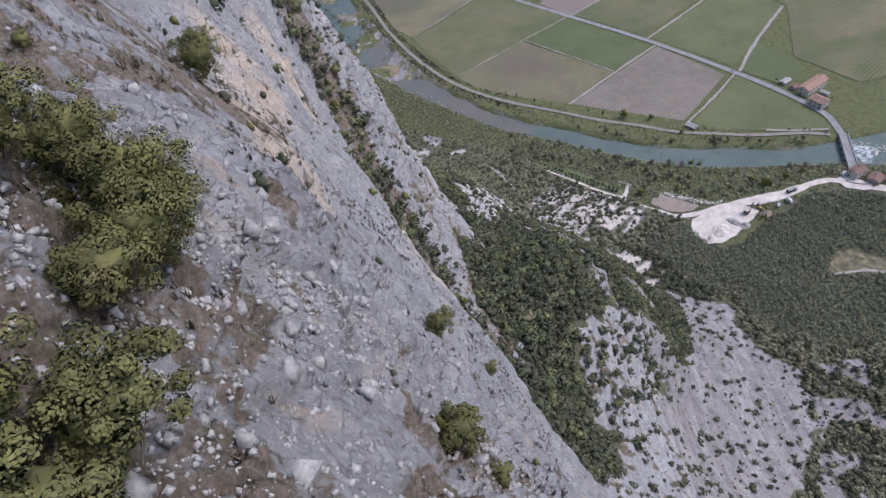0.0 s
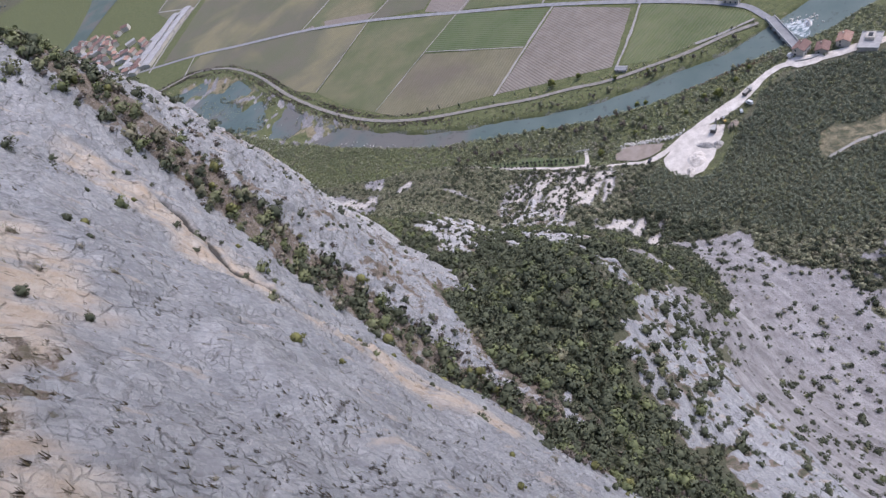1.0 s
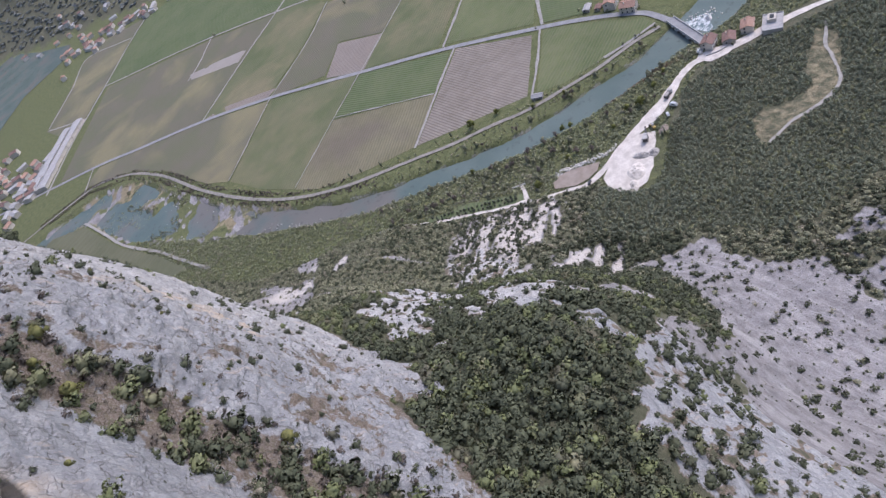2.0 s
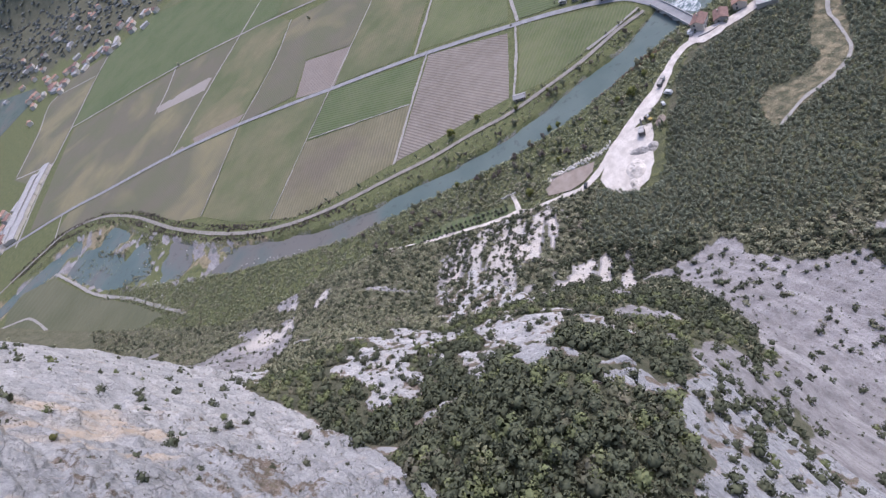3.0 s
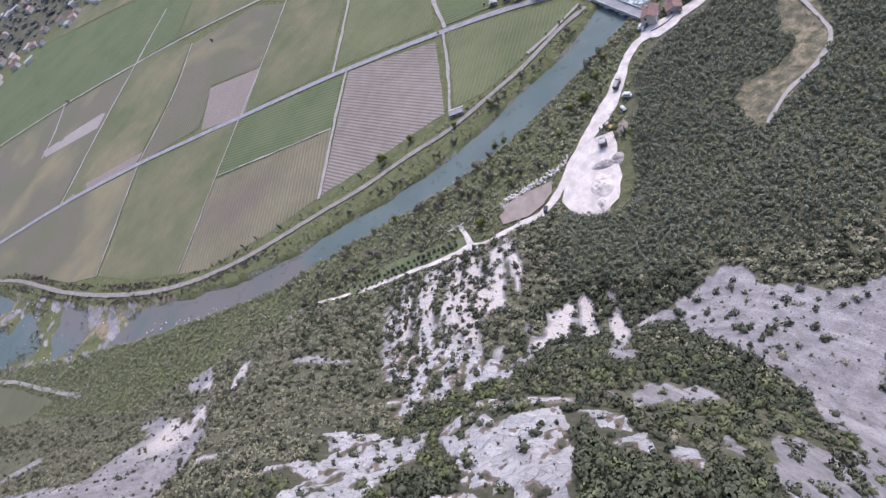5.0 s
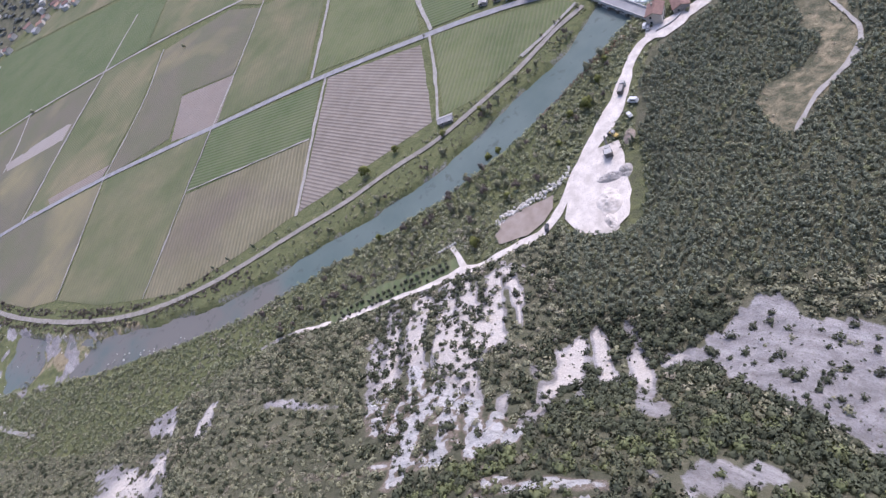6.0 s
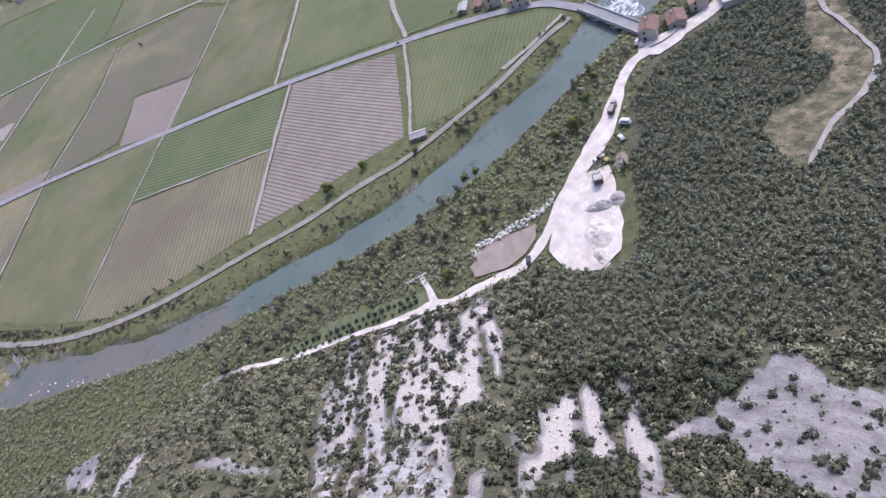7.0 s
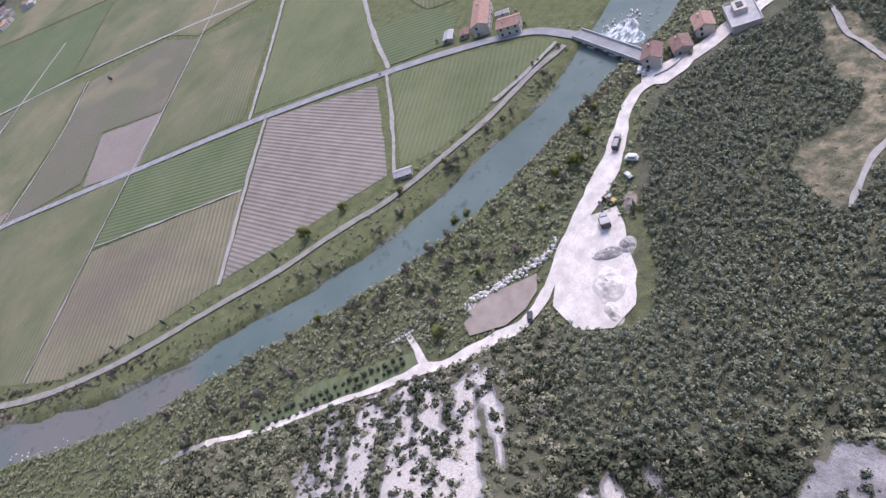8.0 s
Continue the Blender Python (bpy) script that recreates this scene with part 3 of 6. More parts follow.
def cliff():
    ys = stepped((-30, 0, 0.5), (0, 60, 0.32), (60, 88, 0.55), (88, 122, 0.4), (122, 190, 0.55), (190, 300, 0.8))
    fine = np.linspace(-92, 70, 1000)
    count = 500
    XX, YY = np.meshgrid(fine, ys)
    base = mountain(XX, YY)
    # even steps along the slope, closer together on the ravine side
    run = np.cumsum(np.hypot(np.gradient(fine)[None, :], np.gradient(base, axis=1)) * np.interp(fine, (-92, -50, -38, 30, 70), (0.35, 0.6, 1, 0.9, 0.6)), axis=1)
    px, along = np.empty((len(ys), count)), np.empty((len(ys), count))
    for r in range(len(ys)):
        where = np.linspace(run[r, 0], run[r, -1], count)
        px[r] = np.interp(where, run[r], fine)
        along[r] = where
    py = np.repeat(ys[:, None], count, 1)
    pz = mountain(px, py)
    s = pz * 1.05
    du = np.stack([np.gradient(a, axis=1) for a in (px, py, pz)], -1)
    dv = np.stack([np.gradient(a, axis=0) for a in (px, py, pz)], -1)
    normal = np.cross(du, dv)
    normal /= np.linalg.norm(normal, axis=-1, keepdims=True) + 1e-9
    a, b = py + 0.35 * s, s - 0.45 * py
    out = 1.0 * layered(a, b, 17, 3, 71) + 0.25 * layered(a, b * 0.5, 5.0, 3, 72)
    # beds of rock that overlap down the slope
    bed = (b * 0.21 + 0.35 * layered(a, b, 9, 3, 73)) % 1.0
    out += 0.45 * (bed - 0.5) * smooth(0.5 + grain(a, b, 22, 74))
    # upright cracks, and the long one under the stained rib, which the colour also darkens
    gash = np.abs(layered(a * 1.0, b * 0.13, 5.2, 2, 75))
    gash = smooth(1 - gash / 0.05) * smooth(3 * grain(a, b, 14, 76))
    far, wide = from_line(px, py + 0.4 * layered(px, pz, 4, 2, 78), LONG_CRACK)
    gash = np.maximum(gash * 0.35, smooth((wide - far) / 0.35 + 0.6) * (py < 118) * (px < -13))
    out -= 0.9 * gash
    # loose blocks and ledges near the crest
    rubble = smooth((40 - py) / 16) * (1 - 0.85 * smooth(2 * blob(px, py, -5.8, 13, 3.0, 6.5, 12)))
    out += (0.32 + 0.5 * rubble) * facets(a, b * 0.55, 3.2, 77, 1.6) + (0.16 + 0.45 * rubble) * facets(a + 3, b * 0.8, 1.25, 87, 1.6)
    out += 0.05 * layered(a, b, 0.8, 2, 79)
    # rougher ledges on the rib beyond the cleft
    split = (px + 32) * 0.832 + (py - 128) * 0.555
    rib = smooth((split - 6) / 4) * (py > 50) * smooth((195 - py) / 25)
    out += rib * (0.9 * facets(a * 0.6, b, 3.6, 91, 1.4) + 0.5 * facets(a * 0.8, b, 1.7, 92, 1.6))
    # beyond the face the rock lies as ledges between grown-over ground
    face = rockface(px, py, pz)
    stone = bareness(px, py)
    soft = 1.6 * layered(px, py, 26, 4, 11) * 0.5 + 1.1 * stone * np.abs(layered(px, pz * 1.3, 7, 3, 85)) + 0.5 * stone * (layered(px + pz, pz, 2.6, 2, 86))
    out = out * face + soft * (1 - face)
    edge = smooth((py + 30) / 8) * smooth((300 - py) / 10) * smooth((px + 92) / 10) * smooth((70 - px) / 10)
    out = out * edge - 5.0 * (1 - edge)
    place = np.stack([px, py, pz], -1) + normal * out[..., None]
    me = mesh_of("cliff", place.reshape(-1, 3), sheet(len(ys), count), ROCK, True)
    fx, fy, fz = px.ravel(), py.ravel(), pz.ravel()
    far, wide = from_line(fx, fy, STAINS)
    stain = smooth((wide + 1.5 * layered(fy, fz, 7, 3, 81) - far) / 2)
    far, wide = from_line(fx, fy, STAINS_HIGH)
    stain = np.maximum(stain, smooth((wide + 1.5 * layered(fy, fz, 5, 3, 82) - far) / 2))
    far, wide = from_line(fx, fy, STAINS_RIB)
    stain = np.maximum(stain, smooth((wide + 1.8 * layered(fy, fz, 5, 3, 80) - far) / 2))
    slope = normal[..., 2].ravel()
    hollow = smooth(-layered((py + 0.35 * s).ravel(), (s - 0.45 * py).ravel(), 6, 3, 83) * 1.2) * smooth((slope - 0.2) / 0.3)
    crest = np.maximum(smooth((29 - fy) / 10), 0.85 * smooth((-14 - fx) / 4) * smooth((62 - fy) / 10))
    dirt = np.clip(hollow * (0.12 + 0.75 * rubble.ravel()) + crest * np.clip(0.22 + 0.95 * layered(fy * 1.2, fz * 0.45 + 0.5 * fx, 4.5, 4, 84) + 0.28 * smooth((-8 - fx) / 4) + 0.2 * smooth((-13 - fx) / 5), 0, 0.66) + 0.42 * np.minimum(1, 2 * blob(fx, fy, -8.8, 10, 3.0, 5.5, 20)), 0, 1)
    split = (fx + 32) * 0.832 + (fy - 128) * 0.555
    dirt = np.maximum(dirt, 0.68 * smooth((split + 1) / 3) * smooth((11 - split) / 4))
    dirt = np.maximum(dirt, rib.ravel() * (0.20 + 0.36 * layered(fy, fz * 0.6, 6, 3, 93)))
    dirt = dirt * (1 - 0.9 * np.minimum(1, 2.2 * blob(fx, fy, -5.8, 13, 3.0, 6.5, 12)))
    ff = face.ravel()
    dirt = np.minimum(dirt + crest * 0.5 * layered(fy + 0.3 * fx, fz, 1.9, 3, 95) * (dirt > 0.12), 0.66) * ff + (1 - ff) * (1 - stone.ravel() * smooth(1.15 + 1.1 * layered(fx, fy, 3.2, 3, 94)))
    # third channel: where the rock colour carries the shade of the gashes
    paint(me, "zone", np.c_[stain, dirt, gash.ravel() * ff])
    return me


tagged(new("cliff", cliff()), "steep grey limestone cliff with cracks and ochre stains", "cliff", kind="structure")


# ---- valley floor: water, fields, roads ------------------------------------------
def ribbon(name, line, material, lift, label, category, step=3.0, wiggle=0.0, kind="structure", drape=True):
    """A strip along a broken line of (x, y, width), laid on the ground."""
    line = np.array(line, float)
    run = np.r_[0, np.cumsum(np.hypot(*np.diff(line[:, :2], axis=0).T))]
    at = np.linspace(0, run[-1], max(int(run[-1] / step), 2))
    k = [bend(at, run, line[:, n]) for n in range(3)]
    mid = []
    for n in range(3):
        i, u, h, tang = k[n]
        a, b = line[i, n], line[i + 1, n]
        mid.append(a * (1 + 2 * u) * (1 - u) ** 2 + tang[i] * h * u * (1 - u) ** 2 + b * u * u * (3 - 2 * u) + tang[i + 1] * h * u * u * (u - 1))
    x, y, w = mid
    dx, dy = np.gradient(x), np.gradient(y)
    size = np.hypot(dx, dy) + 1e-9
    nx, ny = -dy / size, dx / size
    cross = np.linspace(-0.5, 0.5, 5)
    edge = w[:, None] * cross[None, :]
    if wiggle:
        edge = edge + wiggle * np.abs(cross) * 2 * np.sign(cross) * layered(at[:, None] + 40 * np.sign(cross)[None, :], np.zeros((len(at), 5)), 9, 3, 91)
    px, py = x[:, None] + nx[:, None] * edge, y[:, None] + ny[:, None] * edge
    pz = (terrain(px, py) if drape else 0 * px) + lift
    if drape:
        pz = np.maximum(pz, pz.mean(1, keepdims=True) - 0.2)
    me = mesh_of(name, np.stack([px, py, pz], -1).reshape(-1, 3), sheet(len(at), 5), material, True)
    return tagged(new(name, me), label, category, kind=kind)


def patch(name, ring, material, lift, label, category, wiggle=0.0, kind="structure", cut=4.0):
    """A flat piece of ground inside a ring of corners."""
    ring = np.array(ring, float)
    pts = []
    for a, b in zip(ring, np.roll(ring, -1, 0)):
        count = max(int(np.hypot(*(b - a)) / cut), 1)
        for n in range(count):
            pts.append(a + (b - a) * n / count)
    pts = np.array(pts)
    if wiggle:
        pts = pts + wiggle * np.c_[layered(pts[:, 0], pts[:, 1], 10, 3, 92), layered(pts[:, 0], pts[:, 1], 10, 3, 93)]
    bm = bmesh.new()
    corners = [bm.verts.new((p[0], p[1], 0)) for p in pts]
    bm.faces.new(corners)
    bmesh.ops.triangulate(bm, faces=bm.faces[:])
    if bm.faces[:] and bm.faces[:][0].normal.z < 0:
        bmesh.ops.reverse_faces(bm, faces=bm.faces[:])
    places = np.array([v.co[:2] for v in bm.verts])
    heights = np.maximum(terrain(places[:, 0], places[:, 1]), -0.5)
    for v, z in zip(bm.verts, heights):
        v.co.z = z + lift
    me = bpy.data.meshes.new(name)
    bm.to_mesh(me)
    bm.free()
    me.materials.append(material)
    return tagged(new(name, me), label, category, kind=kind)


def water():
    line = np.array(RIVER)
    line[:, 2] = line[:, 2] * 2 + 26
    return ribbon("water", line, WATER, -2.3, "shallow teal river with dark weed beds", "river", 6, drape=False)


water()
patch("water", [(-400, 1090), (-358, 1189), (-312, 1295), (-245, 1400), (-150, 1430), (-125, 1500), (-190, 1620), (-260, 1790), (-345, 1760), (-345, 1531), (-358, 1373), (-380, 1252), (-430, 1150)], WATER, 0.5, "far bend of the blue river", "river")

rows_ne = field_material("vine_rows_green", (0.102, 0.147, 0.036), (0.158, 0.191, 0.057), (0.204, 0.196, 0.103), 2.6, 25, 0.4)
rows_plough = field_material("ploughed_rows", (0.205, 0.168, 0.13), (0.25, 0.208, 0.165), (0.345, 0.305, 0.255), 2.5, 97, 0.3)
rows_dark = field_material("young_vines", (0.087, 0.142, 0.035), (0.122, 0.162, 0.049), (0.158, 0.167, 0.088), 3.0, 122, 0.45)
rows_tan = field_material("dry_vines", (0.204, 0.181, 0.088), (0.260, 0.230, 0.124), (0.133, 0.132, 0.062), 2.8, 41, 0.55, (0.194, 0.152, 0.113))
rows_mix = field_material("mixed_vines", (0.117, 0.152, 0.046), (0.184, 0.186, 0.077), (0.122, 0.127, 0.062), 3.0, 38, 0.4, (0.265, 0.221, 0.103))
rows_grey = field_material("sparse_vines", (0.168, 0.152, 0.098), (0.143, 0.152, 0.072), (0.173, 0.157, 0.103), 3.0, 38, 0.4, (0.275, 0.240, 0.098))
meadow = field_material("plain_meadow", (0.117, 0.132, 0.062), (0.153, 0.157, 0.082), (0.133, 0.137, 0.067), 9.0, 20, 0.2)
fallow = field_material("bare_soil", (0.258, 0.21, 0.17), (0.29, 0.24, 0.20), (0.23, 0.188, 0.15), 2.4, 132, 0.3)
pale = field_material("pale_soil", (0.33, 0.29, 0.25), (0.36, 0.32, 0.28), (0.29, 0.25, 0.21), 2.4, 40, 0.3)

meadow_green = field_material("grove_grass", (0.10, 0.155, 0.045), (0.15, 0.19, 0.07), (0.20, 0.185, 0.10), 5.0, 45, 0.35)

FIELDS = [
    ("green vineyard with thin rows by the bridge road", rows_ne, [(245, 455), (188, 399), (203, 386), (231, 377), (258, 372), (279, 366), (281, 379), (272, 402), (262, 424)]),
    ("ploughed brown vineyard with pale rows", rows_plough, [(236, 459), (197, 522), (102, 450), (130, 432), (160, 416), (182, 403)]),
    ("dark green field of young vines", rows_dark, [(191, 525), (149, 491), (78, 570), (130, 605)]),
    ("dry tan vineyard with broken rows", rows_tan, [(148, 489), (100, 451), (62, 470), (22, 498), (8, 521), (77, 569)]),
    ("green and yellowish vineyard", rows_mix, [(128, 607), (77, 572), (7, 523), (-14, 560), (-32, 611), (53, 692)]),
    ("grey-green field along the dike", rows_grey, [(51, 694), (-34, 614), (-52, 640), (-78, 720), (-112, 785), (-140, 812), (-175, 842), (-150, 866), (-100, 827), (-18, 764)]),
    ("green field with a bare strip", rows_mix, [(192, 545), (136, 608), (186, 642), (258, 692), (300, 630)]),
    ("green field along the north road", rows_ne, [(198, 539), (247, 470), (276, 500), (330, 560), (305, 624)]),
    ("bare reddish earth field", fallow, [(182, 640), (134, 605), (107, 645), (148, 690)]),
    ("green and tan field", rows_grey, [(182, 643), (150, 692), (109, 652), (56, 697), (134, 750), (190, 800), (250, 745), (256, 694)]),
    ("yellow-green field of sparse vines", rows_mix, [(53, 700), (-14, 768), (40, 812), (90, 848), (146, 888), (186, 845), (188, 805), (132, 752)]),
    ("purplish bare strip by the road", fallow, [(-14, 764), (-2, 771), (67, 707), (52, 700)]),
    ("long olive field", rows_grey, [(-20, 771), (-100, 835), (-150, 875), (-205, 915), (-97, 1110), (65, 970), (142, 890)]),
    ("pale bare strip of soil", pale, [(5, 897), (62, 838), (83, 854), (44, 889), (8, 915)]),
    ("far dark green field", rows_dark, [(-97, 1121), (-15, 1247), (20, 1290), (120, 1280), (300, 950), (190, 848), (70, 976)]),
    ("far green field", rows_mix, [(192, 848), (302, 948), (420, 860), (330, 650), (260, 700), (256, 752)]),
    ("green meadow inside the river bend", meadow, [(-188, 752), (-156, 655), (-126, 596), (-104, 540), (-130, 552), (-194, 634), (-260, 745), (-250, 778), (-229, 785)]),
    ("field beyond the farm", rows_mix, [(310, 625), (334, 560), (300, 470), (330, 420), (420, 430), (520, 560), (420, 700)]),
    ("field beside the farmhouse", rows_dark, [(250, 462), (279, 500), (300, 468), (296, 442), (272, 432)]),
    ("far plain of small fields", rows_grey, [(-176, 1016), (-103, 1124), (-20, 1251), (16, 1297), (-60, 1350), (-110, 1330), (-155, 1235), (-212, 1130)]),
    ("far plain of green fields", rows_mix, [(124, 1276), (205, 1140), (310, 955), (430, 870), (700, 800), (900, 1050), (500, 1180), (214, 1260)]),
]
for n, (label, material, ring) in enumerate(FIELDS):
    patch("field", ring, material, 0.22 + 0.012 * n, label, "field", 0.4)

MAIN = [(-420, 1040), (-300, 965), (-214, 912), (-147, 869), (-100, 831), (-18, 767), (54, 697), (131, 607), (195, 530), (244, 461), (265, 428), (278, 403), (286, 379), (284, 357)]
ribbon("road", [(x, y, 5.2) for x, y in MAIN], ASPHALT, 0.55, "grey asphalt country road across the fields", "road")
DIKE = [(-300, 835), (-231, 832), (-171, 827), (-119, 785), (-86, 721), (-59, 635), (-26, 558), (3, 511), (42, 472), (68, 454), (94, 437), (119, 420), (147, 405), (172, 390), (204, 379), (232, 371), (257, 367), (277, 361)]
ribbon("road", [(x, y, 3.4) for x, y in DIKE], DIRT, 0.6, "pale dike track along the river bank", "track", wiggle=0.2)
TRACKS = [
    [(193, 538, 2.6), (250, 583, 2.6), (310, 632, 2.6)],
    [(196, 524, 2.4), (150, 489, 2.4), (99, 449, 2.4)],
    [(244, 458, 2.0), (215, 428, 2.0), (184, 400, 2.0)],
    [(249, 460, 3.0), (274, 495, 3.0), (330, 560, 3.0)],
    [(131, 606, 1.6), (186, 643, 1.6), (258, 693, 1.6), (330, 745, 1.6)],
    [(80, 570, 1.2), (148, 490, 1.2)],
    [(52, 694, 1.6), (134, 750, 1.6), (190, 803, 1.6)],
    [(-33, 613, 1.4), (52, 694, 1.4)],
    [(8, 522, 1.2), (77, 570, 1.2), (130, 606, 1.2)],
    [(-18, 767, 2.4), (60, 828, 2.4), (146, 890, 2.4), (230, 950, 2.4)],
    [(-100, 1121, 3.0), (65, 979, 3.0), (146, 891, 3.0), (187, 844, 3.0), (253, 754, 3.0), (320, 650, 3.0)],
    [(-228, 908, 4.0), (-172, 1014, 4.0), (-139, 1064, 3.6), (-100, 1122, 3.4), (-17, 1249, 3.0), (19, 1294, 3.0)],
    [(-208, 1126, 3.0), (-146, 1054, 3.0)],
    [(-207, 1133, 2.6), (-150, 1235, 2.6), (-106, 1329, 2.6), (-24, 1248, 2.6)],
    [(1, 901, 2.4), (23, 922, 2.4), (64, 976, 2.4)],
    [(-158, 875, 2.0), (-178, 828, 2.0)],
    [(-261, 788, 3.0), (-229, 790, 3.0), (-192, 769, 3.0), (-184, 752, 3.0), (-170, 710, 3.0), (-152, 655, 3.0), (-122, 596, 3.0), (-98, 539, 2.6), (-88, 516, 2.2)],
    [(-290, 800, 2.6), (-263, 760, 2.6), (-225, 722, 2.6), (-207, 666, 2.6), (-197, 636, 2.6)],
    [(279, 367, 2.4), (255, 371, 2.4), (236, 376, 2.4)],
]
for line in TRACKS:
    ribbon("track", line, TRACK, 0.62, "pale dirt track between fields", "track", wiggle=0.4)

RIGHT = [(334, 266, 5), (314, 281, 6), (297, 289, 7), (283, 296, 8), (269, 304, 8), (260, 309, 6), (252, 313, 4.5), (239, 311, 5), (226, 307, 7), (210, 304, 8.5), (196, 303, 8), (182, 301.5, 6.5), (166, 299, 5.5), (152, 297.5, 4.6),
         (143, 298, 4.4), (132, 304, 4.4), (118, 314, 4.4), (109, 324, 4.4), (94, 338, 3.2), (80, 351, 2.8), (66, 364, 2.4), (56, 376, 2.2), (46, 388, 2.0)]
ribbon("road", RIGHT, CHALK, 0.5, "bright white gravel road along the slope foot", "road", 2.0, wiggle=0.8)
ribbon("track", [(112, 322, 3.6), (116, 330, 3), (119, 337, 2.6)], CHALK, 0.56, "short white gravel spur to the river", "track", 1.5, wiggle=0.5)
ribbon("track", [(46, 388, 2.2), (38, 395, 3.0), (30, 401, 1.6)], TRACK, 0.5, "pale end of the slope track", "track", 1.5, wiggle=0.5)
patch("gravel_yard", [(172, 302), (162, 297), (150, 292), (145, 280), (151, 270), (161, 268), (173, 273), (186, 283), (196, 292), (188, 300)], CHALK, 0.62, "white crushed gravel yard at the forest edge", "gravel yard", 1.0)
patch("brown_pad", [(129, 314), (132, 319), (140, 321), (152, 312), (160, 305), (154, 301), (146, 301), (137, 304)], PAD, 0.68, "bare brown earth pad beside the gravel road", "earth pad", 0.6)
patch("white_forecourt", [(256, 312), (262, 315), (270, 309), (279, 302), (289, 297), (301, 292), (314, 285), (318, 279), (299, 285), (286, 291), (278, 297), (268, 298), (258, 303)], CHALK, 0.58, "white gravel forecourt by the mill", "forecourt", 0.5)
ribbon("grass_strip", [(114, 326, 9), (100, 339, 11), (85, 352, 12), (72, 362, 11), (60, 372, 9)], meadow_green, 0.3, "fresh green grass strip under the olive rows", "grass strip", 2.0, wiggle=1.2)
ribbon("track", [(207, 223, 2.4), (224, 224, 2.2), (247, 220, 2.2), (262, 222, 2.2), (279, 236, 2.0), (290, 248, 2.0), (310, 262, 2.0)], TRACK, 0.5, "pale footpath through the clearing", "path", 2, wiggle=0.6)


# ---- growth ---------------------------------------------------------------------
from mathutils.bvhtree import BVHTree

cliff_mesh = bpy.data.objects["cliff"].data
cliff_tree = BVHTree.FromPolygons([v.co for v in cliff_mesh.vertices], [p.vertices for p in cliff_mesh.polygons])


def standing(x, y):
    """Height of whatever ground lies uppermost at a place."""
    z = terrain(x, y)
    z = z - 7 * smooth((298 - y) / 14) * smooth((66 - x) / 14) * smooth((x + 92) / 14) * smooth((y + 34) / 10)
    for n in np.where((x > -91) & (x < 69.5) & (y > -29) & (y < 299))[0]:
        hit = cliff_tree.ray_cast(Vector((x[n], y[n], 600)), Vector((0, 0, -1)))[0]
        if hit:
            z[n] = max(hit.z, z[n])
    return z


def cube_ball(cuts):
    """Vertices and quads of a ball made from a cut cube."""
    verts, faces = [], []
    line = np.linspace(-1, 1, cuts + 1)
    for axis in range(3):
        for side in (-1, 1):
            start = len(verts)
            for a in line:
                for b in line:
                    p = [a, b]
                    p.insert(axis, side)
                    verts.append(p)
            f = sheet(cuts + 1, cuts + 1) + start
            faces.append(f[:, ::-1] if (side > 0) == (axis != 1) else f)
    v, where = np.unique(np.array(verts, float).round(6), axis=0, return_inverse=True)
    return v / np.linalg.norm(v, axis=1, keepdims=True), where.reshape(-1)[np.concatenate(faces)]


def crown_shape(rng, leaves, leaf, lumps=7, tall=1.0, cone=0.0, core=0.62, cuts=2, sides=4):
    """A crown about 1 m in radius standing on z = 0: clumps of leaf blades round a dense heart."""
    centres = rng.normal(size=(lumps, 3))
    centres /= np.linalg.norm(centres, axis=1, keepdims=True)
    centres *= rng.uniform(0.3, 0.85, (lumps, 1))
    reach = rng.uniform(0.22, 0.5, lumps) * (7 / max(lumps, 7)) ** 0.33
    pick = rng.integers(0, lumps, leaves)
    way = rng.normal(size=(leaves, 3))
    way /= np.linalg.norm(way, axis=1, keepdims=True)
    mid = centres[pick] + way * (reach[pick] * rng.uniform(0.45, 1.1, leaves) ** 0.7)[:, None]
    u = np.cross(way, rng.normal(size=(leaves, 3)))
    u /= np.linalg.norm(u, axis=1, keepdims=True) + 1e-9
    v = np.cross(way, u) + 0.6 * way * rng.uniform(-1, 1, (leaves, 1))
    half = (leaf * rng.uniform(0.55, 1.3, leaves))[:, None]
    if sides == 4:
        quad = np.stack([mid - u * half, mid - v * half * 0.7, mid + u * half, mid + v * half * 0.8], 1).reshape(-1, 3)
    else:
        quad = np.stack([mid - u * half - v * half * 0.6, mid + u * half - v * half * 0.5, mid + v * half], 1).reshape(-1, 3)
    faces = np.arange(sides * leaves).reshape(-1, sides)
    bend_out = np.repeat(0.35 * way + 0.95 * mid / (np.linalg.norm(mid, axis=1, keepdims=True) + 1e-6) + (0, 0, 0.30), sides, 0)
    if core:
        cv, cf = cube_ball(cuts)
        if sides == 3:
            cf = np.concatenate([cf[:, :3], cf[:, (0, 2, 3)]])
        cv = cv * core * (1 + 0.28 * rng.uniform(-1, 1, (len(cv), 1)))
        quad, faces, bend_out = np.concatenate([quad, cv]), np.concatenate([faces, cf + len(quad)]), np.concatenate([bend_out, cv])
    if cone:
        quad[:, :2] *= np.clip(1 - cone * (quad[:, 2:] + 0.6), 0.15, 1.6)
    quad[:, 2] = (quad[:, 2] + 0.85) * tall
    return quad, faces, bend_out / (np.linalg.norm(bend_out, axis=1, keepdims=True) + 1e-9)


